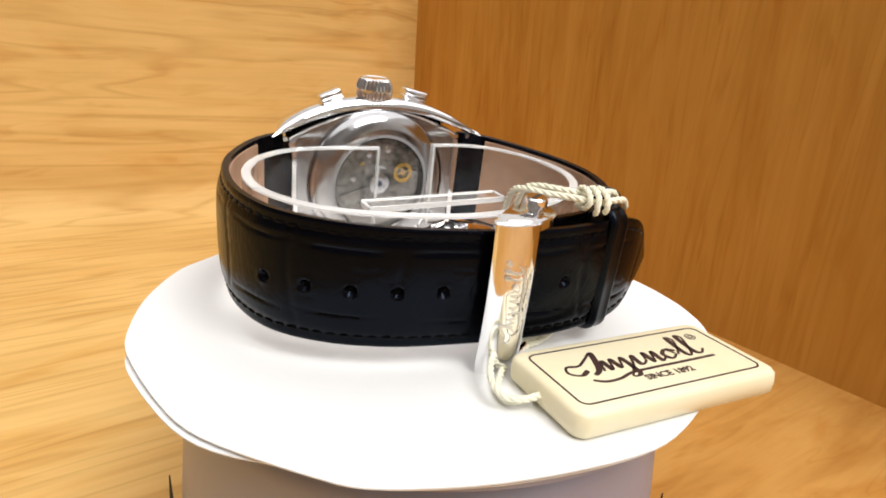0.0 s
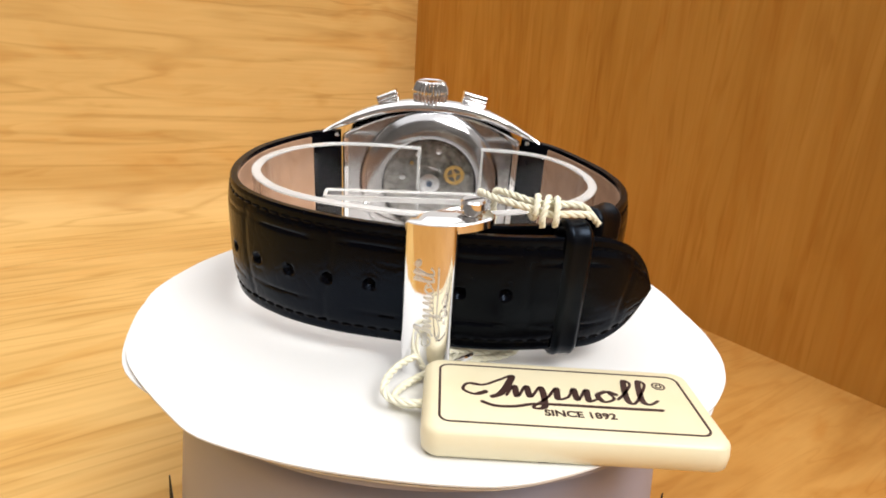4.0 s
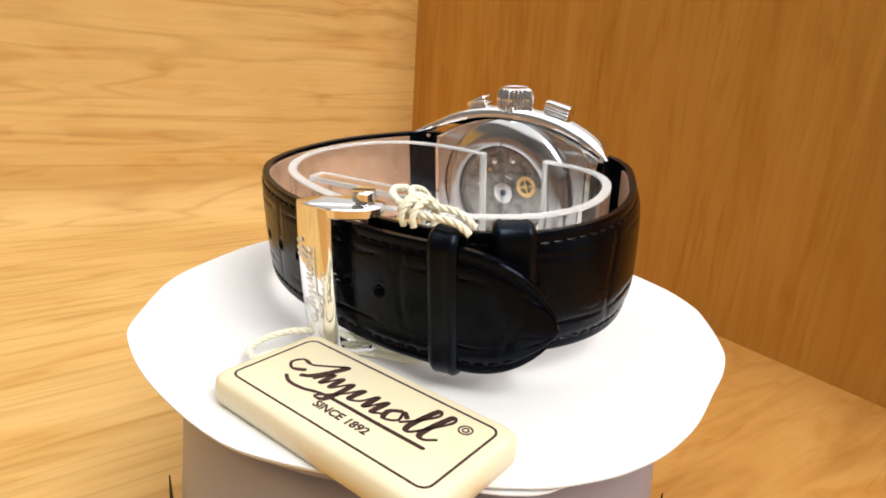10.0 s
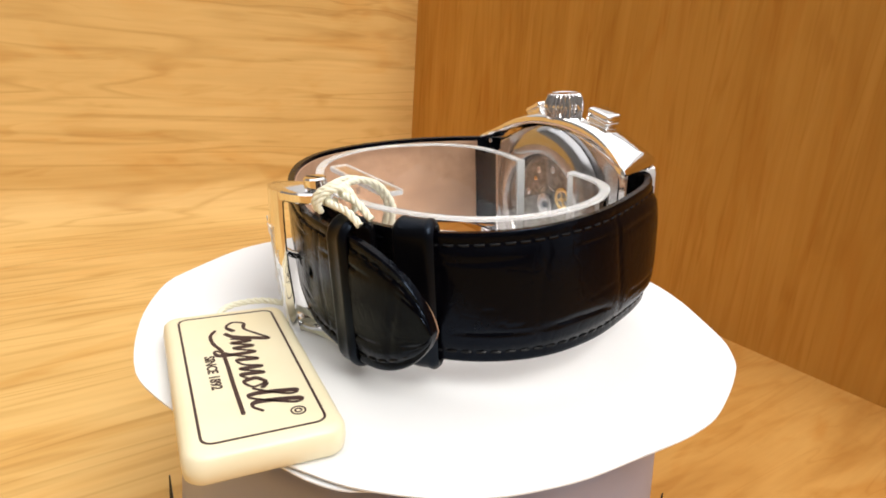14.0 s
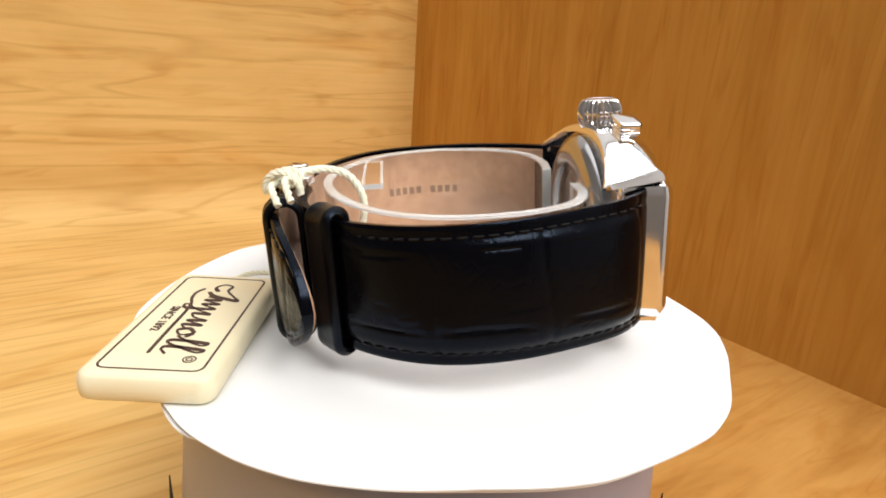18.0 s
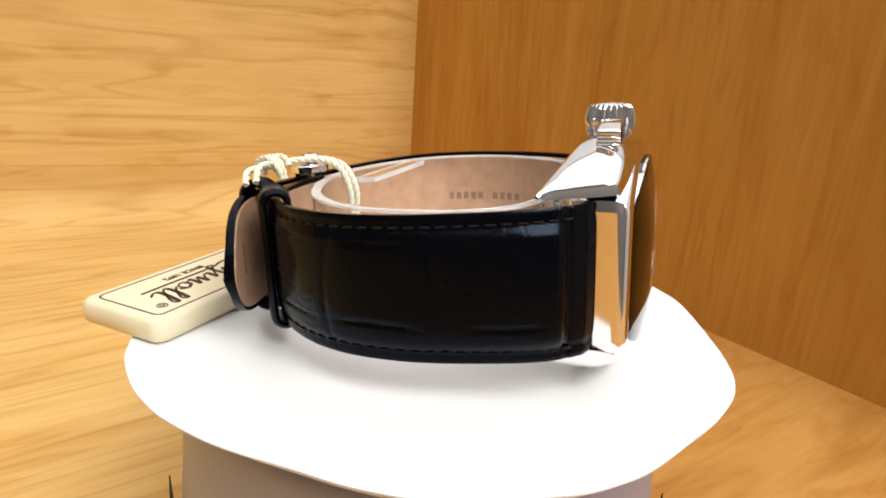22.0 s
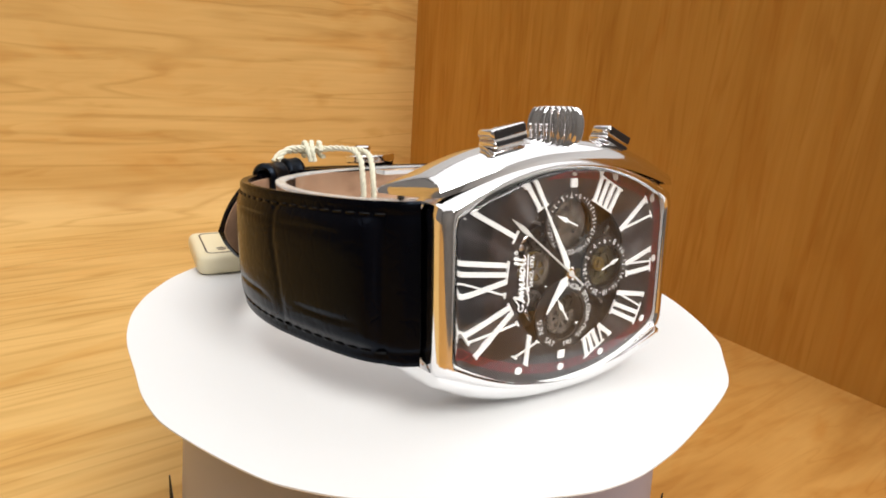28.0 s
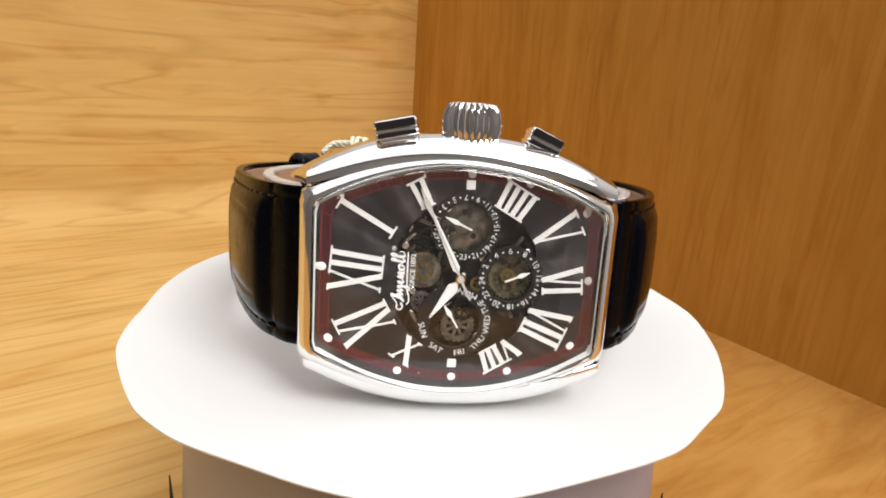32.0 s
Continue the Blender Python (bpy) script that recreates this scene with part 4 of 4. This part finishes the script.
keeper(long_way, long_way.near(-26.6, 65.5), 4.9, -5.0, 0.5, -11.9, 12.4, "smooth black leather loop round both strap halves")
keeper(short_way, short_way.near(-32.4, 55.4), 6.6, -2.6, 1.5, -11.9, 12.1, "smooth black leather loop fixed near the buckle")

# ---- buckle ----
plate = []
for z in np.linspace(-13.4, 14.6, 17):
    q = 2.9 - 0.7 * ((z - 0.6) / 14.0) ** 2
    plate.append([(x - 0.8, y + q, z) for x, y in ((2.1, 68.0), (1.9, 68.6), (1.2, 69.2), (0.0, 69.6), (-2.1, 69.8), (-4.2, 69.6), (-5.3, 69.2), (-6.0, 68.6), (-6.2, 68.1), (-5.4, 67.7), (1.4, 67.6))])
buckle = wpart("buckle", loft(plate), STEEL, "polished steel buckle with engraved plate")
for z0, z1 in ((12.9, 14.7), (-12.3, -11.2)):
    out = [(1.3, 70.6), (-1.8, 71.6), (-6.6, 71.0), (-9.6, 69.4), (-12.2, 67.2), (-12.8, 64.8), (-11.6, 62.4), (-8.6, 61.8), (-5.0, 63.0), (-1.2, 66.4), (0.8, 68.6)]
    c = np.mean(np.array(out), axis=0)
    slim = 1.0 if z0 > 0 else 0.82
    rings = [[(c[0] + (x - c[0]) * k * slim, c[1] + (y - c[1]) * k * slim, z) for x, y in out] for k, z in ((0.94, z0), (1.0, z0 + 0.25), (1.0, z1 - 0.25), (0.94, z1))]
    wpart("arm", loft(rings), STEEL, "", buckle)
head = lathe([(0, 0), (1.55, 0), (1.55, 0.5), (2.0, 0.6), (2.05, 2.0), (1.8, 2.3), (0, 2.3)], 24)
wpart("screw", moved(head, Matrix.Translation((-9.0, 64.7, 14.6))), STEEL, "", buckle)
wpart("screw_slot", moved(slab(3.6, 0.5, 0.3), Matrix.Translation((-9.0, 64.7, 16.82)) @ Matrix.Rotation(radians(35), 4, "Z")), BLACK, "", buckle)
wpart("bar_pin", tube([(-9.0, 64.7, -11.6), (-9.0, 64.7, 0), (-9.0, 64.7, 14)], 0.8, 10, 2), SATIN, "", buckle)
wpart("tongue", tube([(-8.6, 65.4, 1.2), (-4.0, 68.8, 1.2), (0.2, 70.2, 1.2)], 0.75, 10, 1), STEEL, "", buckle)
wpart("engraved_mark", moved(flourish(15, 0.24, 0.10), Matrix(((0, 1, 0, -3.8), (0, 0, 1, 72.62), (1, 0, 0, 0.8), (0, 0, 0, 1)))), ENGRAVED, "engraved pen flourish of the maker", buckle)
wpart("engraved_line", moved(text_bm("SINCE 1892", 1.2, 0.05), Matrix(((0, 1, 0, -5.5), (0, 0, 1, 72.32), (1, 0, 0, 0.5), (0, 0, 0, 1)))), ENGRAVED, "", buckle)

# ---- clear display cuff inside the strap ----
CUFF = [(3.1, 15.0), (13.4, 14.5), (24.0, 16.6), (31.0, 22.5), (34.6, 31.0), (34.6, 40.0), (31.0, 48.0), (24.0, 54.6), (13.0, 58.8), (0.0, 60.6), (-12.0, 58.2), (-22.0, 53.4), (-29.5, 47.0), (-33.6, 39.0), (-34.0, 30.0), (-31.2, 21.0), (-26.0, 14.6), (-19.0, 12.0), (-11.5, 11.9)]
cuff_way = Sweep(CUFF, INSIDE, 1.2)
cuff = thing("display_cuff", "clear acrylic display cuff holding the strap open", "watch cuff", place=(0, 0, H))


def cuff_ring(o0, o1, z0, z1):
    return loft([[cuff_way.at(s, o, z) for o, z in ((o0, z0), (o1, z0), (o1, z1), (o0, z1))] for s in cuff_way.s])


part("band", moved(cuff_ring(-0.85, 0.85, -9.6, 10.6), WL), CLEAR, cuff).visible_shadow = False
part("upper_edge", moved(cuff_ring(-0.85, 0.85, 10.62, 11.0), WL), FROST, cuff, "bright polished upper edge").visible_shadow = False
for s in (0.25, cuff_way.length - 0.25):
    a = [cuff_way.at(s + d, o, -9.6) for d, o in ((-0.3, -0.9), (0.3, -0.9), (0.3, 0.9), (-0.3, 0.9))]
    b = [cuff_way.at(s + d, o, 11.0) for d, o in ((-0.3, -0.9), (0.3, -0.9), (0.3, 0.9), (-0.3, 0.9))]
    part("end_edge", moved(loft([a, b]), WL), FROST, cuff).visible_shadow = False
tab = Matrix.Translation((3.9, 52.0, 11.9)) @ Matrix.Rotation(radians(6), 4, "Z")
part("tab", moved(slab(27.5, 3.6, 0.9, 0.2, 1), WL @ tab), CLEAR, cuff).visible_shadow = False
part("tab_edge", moved(rule_frame(28, 4.2, 0.6, 0.55, 0.9), WL @ tab @ Matrix.Translation((0, 0, -0.45))), FROST, cuff, "bright polished rim of the flat tab").visible_shadow = False

# ---- cream swing tag with its cord ----
tag = thing("swing_tag", "cream plastic swing tag on a twisted cord, lying on the paper", "tag", place=(0, 0, H))
TL = Matrix.Translation((0.0377, -0.0294, 0.00235)) @ pose(0, 0, 0, 0, 0, 25.1)


def pillow(w, d, h, r, q):
    def outline(a, b, c, z):
        pts = []
        for sx, sy, start in ((1, 1, 0), (-1, 1, 90), (-1, -1, 180), (1, -1, 270)):
            for k in range(8):
                an = radians(start + 90 / 7 * k)
                pts.append((sx * (a - c) + c * math.cos(an), sy * (b - c) + c * math.sin(an), z))
        return pts
    rings = []
    for k in range(7):
        an = radians(-90 + 30 * k)
        rings.append(outline(w / 2 - q + q * math.cos(an), d / 2 - q + q * math.cos(an), r - q + q * math.cos(an), (h / 2 - q) * (1 if an > 0 else -1 if an < 0 else 0) + q * math.sin(an)))
    return loft(rings)


part("slab", moved(pillow(43.3, 21.0, 4.7, 2.8, 1.5), TL @ MM), CREAM, tag)
top = TL @ MM @ Matrix.Translation((0, 0, 2.36))
part("border_line", moved(rule_frame(38.6, 16.3, 1.7, 0.36, 0.05), top), INK, tag, "thin dark brown border line")
part("maker_mark", moved(flourish(31.0, 0.62, 0.05), top @ Matrix.Translation((-0.3, -0.9, 0))), INK, tag, "dark brown pen flourish of the maker")
part("since_line", moved(text_bm("SINCE 1892", 2.1, 0.02, 0.055), top @ Matrix.Translation((1.2, -4.6, 0.05))), INK, tag)
INV = WL.inverted()


def onto(x, y, z):
    """A place on the disc, in millimetres from its centre, in the watch's own millimetres."""
    return tuple(INV @ Vector((x / 1000, y / 1000, z / 1000)))


low_loop = [onto(20.0, -37.6, 2.4), onto(16.0, -40.0, 2.4), onto(12.6, -40.0, 2.6), onto(10.9, -37.2, 3.2), onto(10.9, -32.5, 3.9), onto(12.6, -27.0, 3.8), onto(16.2, -21.3, 3.0), onto(20.4, -16.6, 1.8), onto(22.0, -12.6, 2.4)]
low_loop2 = [onto(20.0, -36.6, 2.2), onto(16.0, -38.6, 1.3), onto(13.2, -38.2, 0.9), onto(12.2, -35.0, 0.9), onto(13.2, -29.5, 0.9), onto(15.6, -24.0, 0.9), onto(18.8, -19.0, 0.9), onto(23.0, -15.0, 1.2), onto(24.0, -12.4, 3.0)]
inside1 = [low_loop[-1], (-9.5, 56.0, -6.0), (-10.2, 53.4, 4.0), (-10.8, 52.2, 10.0), (-10.4, 54.6, 14.4), (-10.6, 58.4, 16.0), (-12.8, 61.8, 16.3), (-17.0, 64.4, 16.2), (-21.4, 65.6, 15.6), (-24.6, 65.5, 15.8), (-28.0, 64.4, 15.4), (-29.9, 63.2, 13.6)]
inside2 = [low_loop2[-1], (-12.5, 55.4, -6.0), (-12.8, 52.8, 4.0), (-13.2, 52.0, 10.0), (-13.0, 54.0, 14.4), (-13.6, 57.4, 16.2), (-16.0, 60.6, 16.6), (-19.6, 62.8, 16.4), (-23.5, 63.2, 16.6), (-27.0, 62.4, 16.2), (-29.4, 61.2, 14.0)]
part("cord", moved(tube(low_loop + inside1[1:], 0.58, 8, 0.35, 3, 4.2), WL), CORD, tag, "twisted cream cord")
part("cord", moved(tube(low_loop2 + inside2[1:], 0.58, 8, 0.35, 3, 4.2), WL), CORD, tag, "twisted cream cord")
knot = [(-20.2, 67.0, 14.0), (-20.0, 67.5, 15.4), (-20.5, 66.5, 17.2), (-21.2, 63.6, 17.7), (-21.6, 61.6, 16.0), (-21.2, 61.4, 13.6)]
knot2 = [(-22.2, 67.0, 14.2), (-22.2, 67.4, 15.5), (-22.4, 66.2, 17.2), (-22.6, 63.6, 17.6), (-22.4, 61.8, 15.6), (-22.0, 61.6, 13.6)]
wrap = [(-18.6, 63.4, 14.6), (-18.8, 65.6, 14.8), (-19.0, 66.4, 16.2), (-19.4, 64.6, 17.6), (-19.6, 62.4, 17.4), (-19.8, 61.2, 15.8)]
for line in (knot, knot2, wrap):
    part("knot", moved(tube(line, 0.52, 8, 0.3, 3, 3.6), WL), CORD, tag, "knotted cream cord")


# ---- what turns ----
def motions():
    steps = [k * 1.0 for k in range(33)]
    for ob in (disc, watch, cuff, tag):
        walk(ob, [(t, pose(0, 0, H, 0, 0, RATE * t)) for t in steps])
    walk(seconds, [(t, PIVOT @ pose(0, 0, 0, 0, 0, 50.8 - 6.0 * (t - 28.0))) for t in range(0, 33, 2)])


motions()
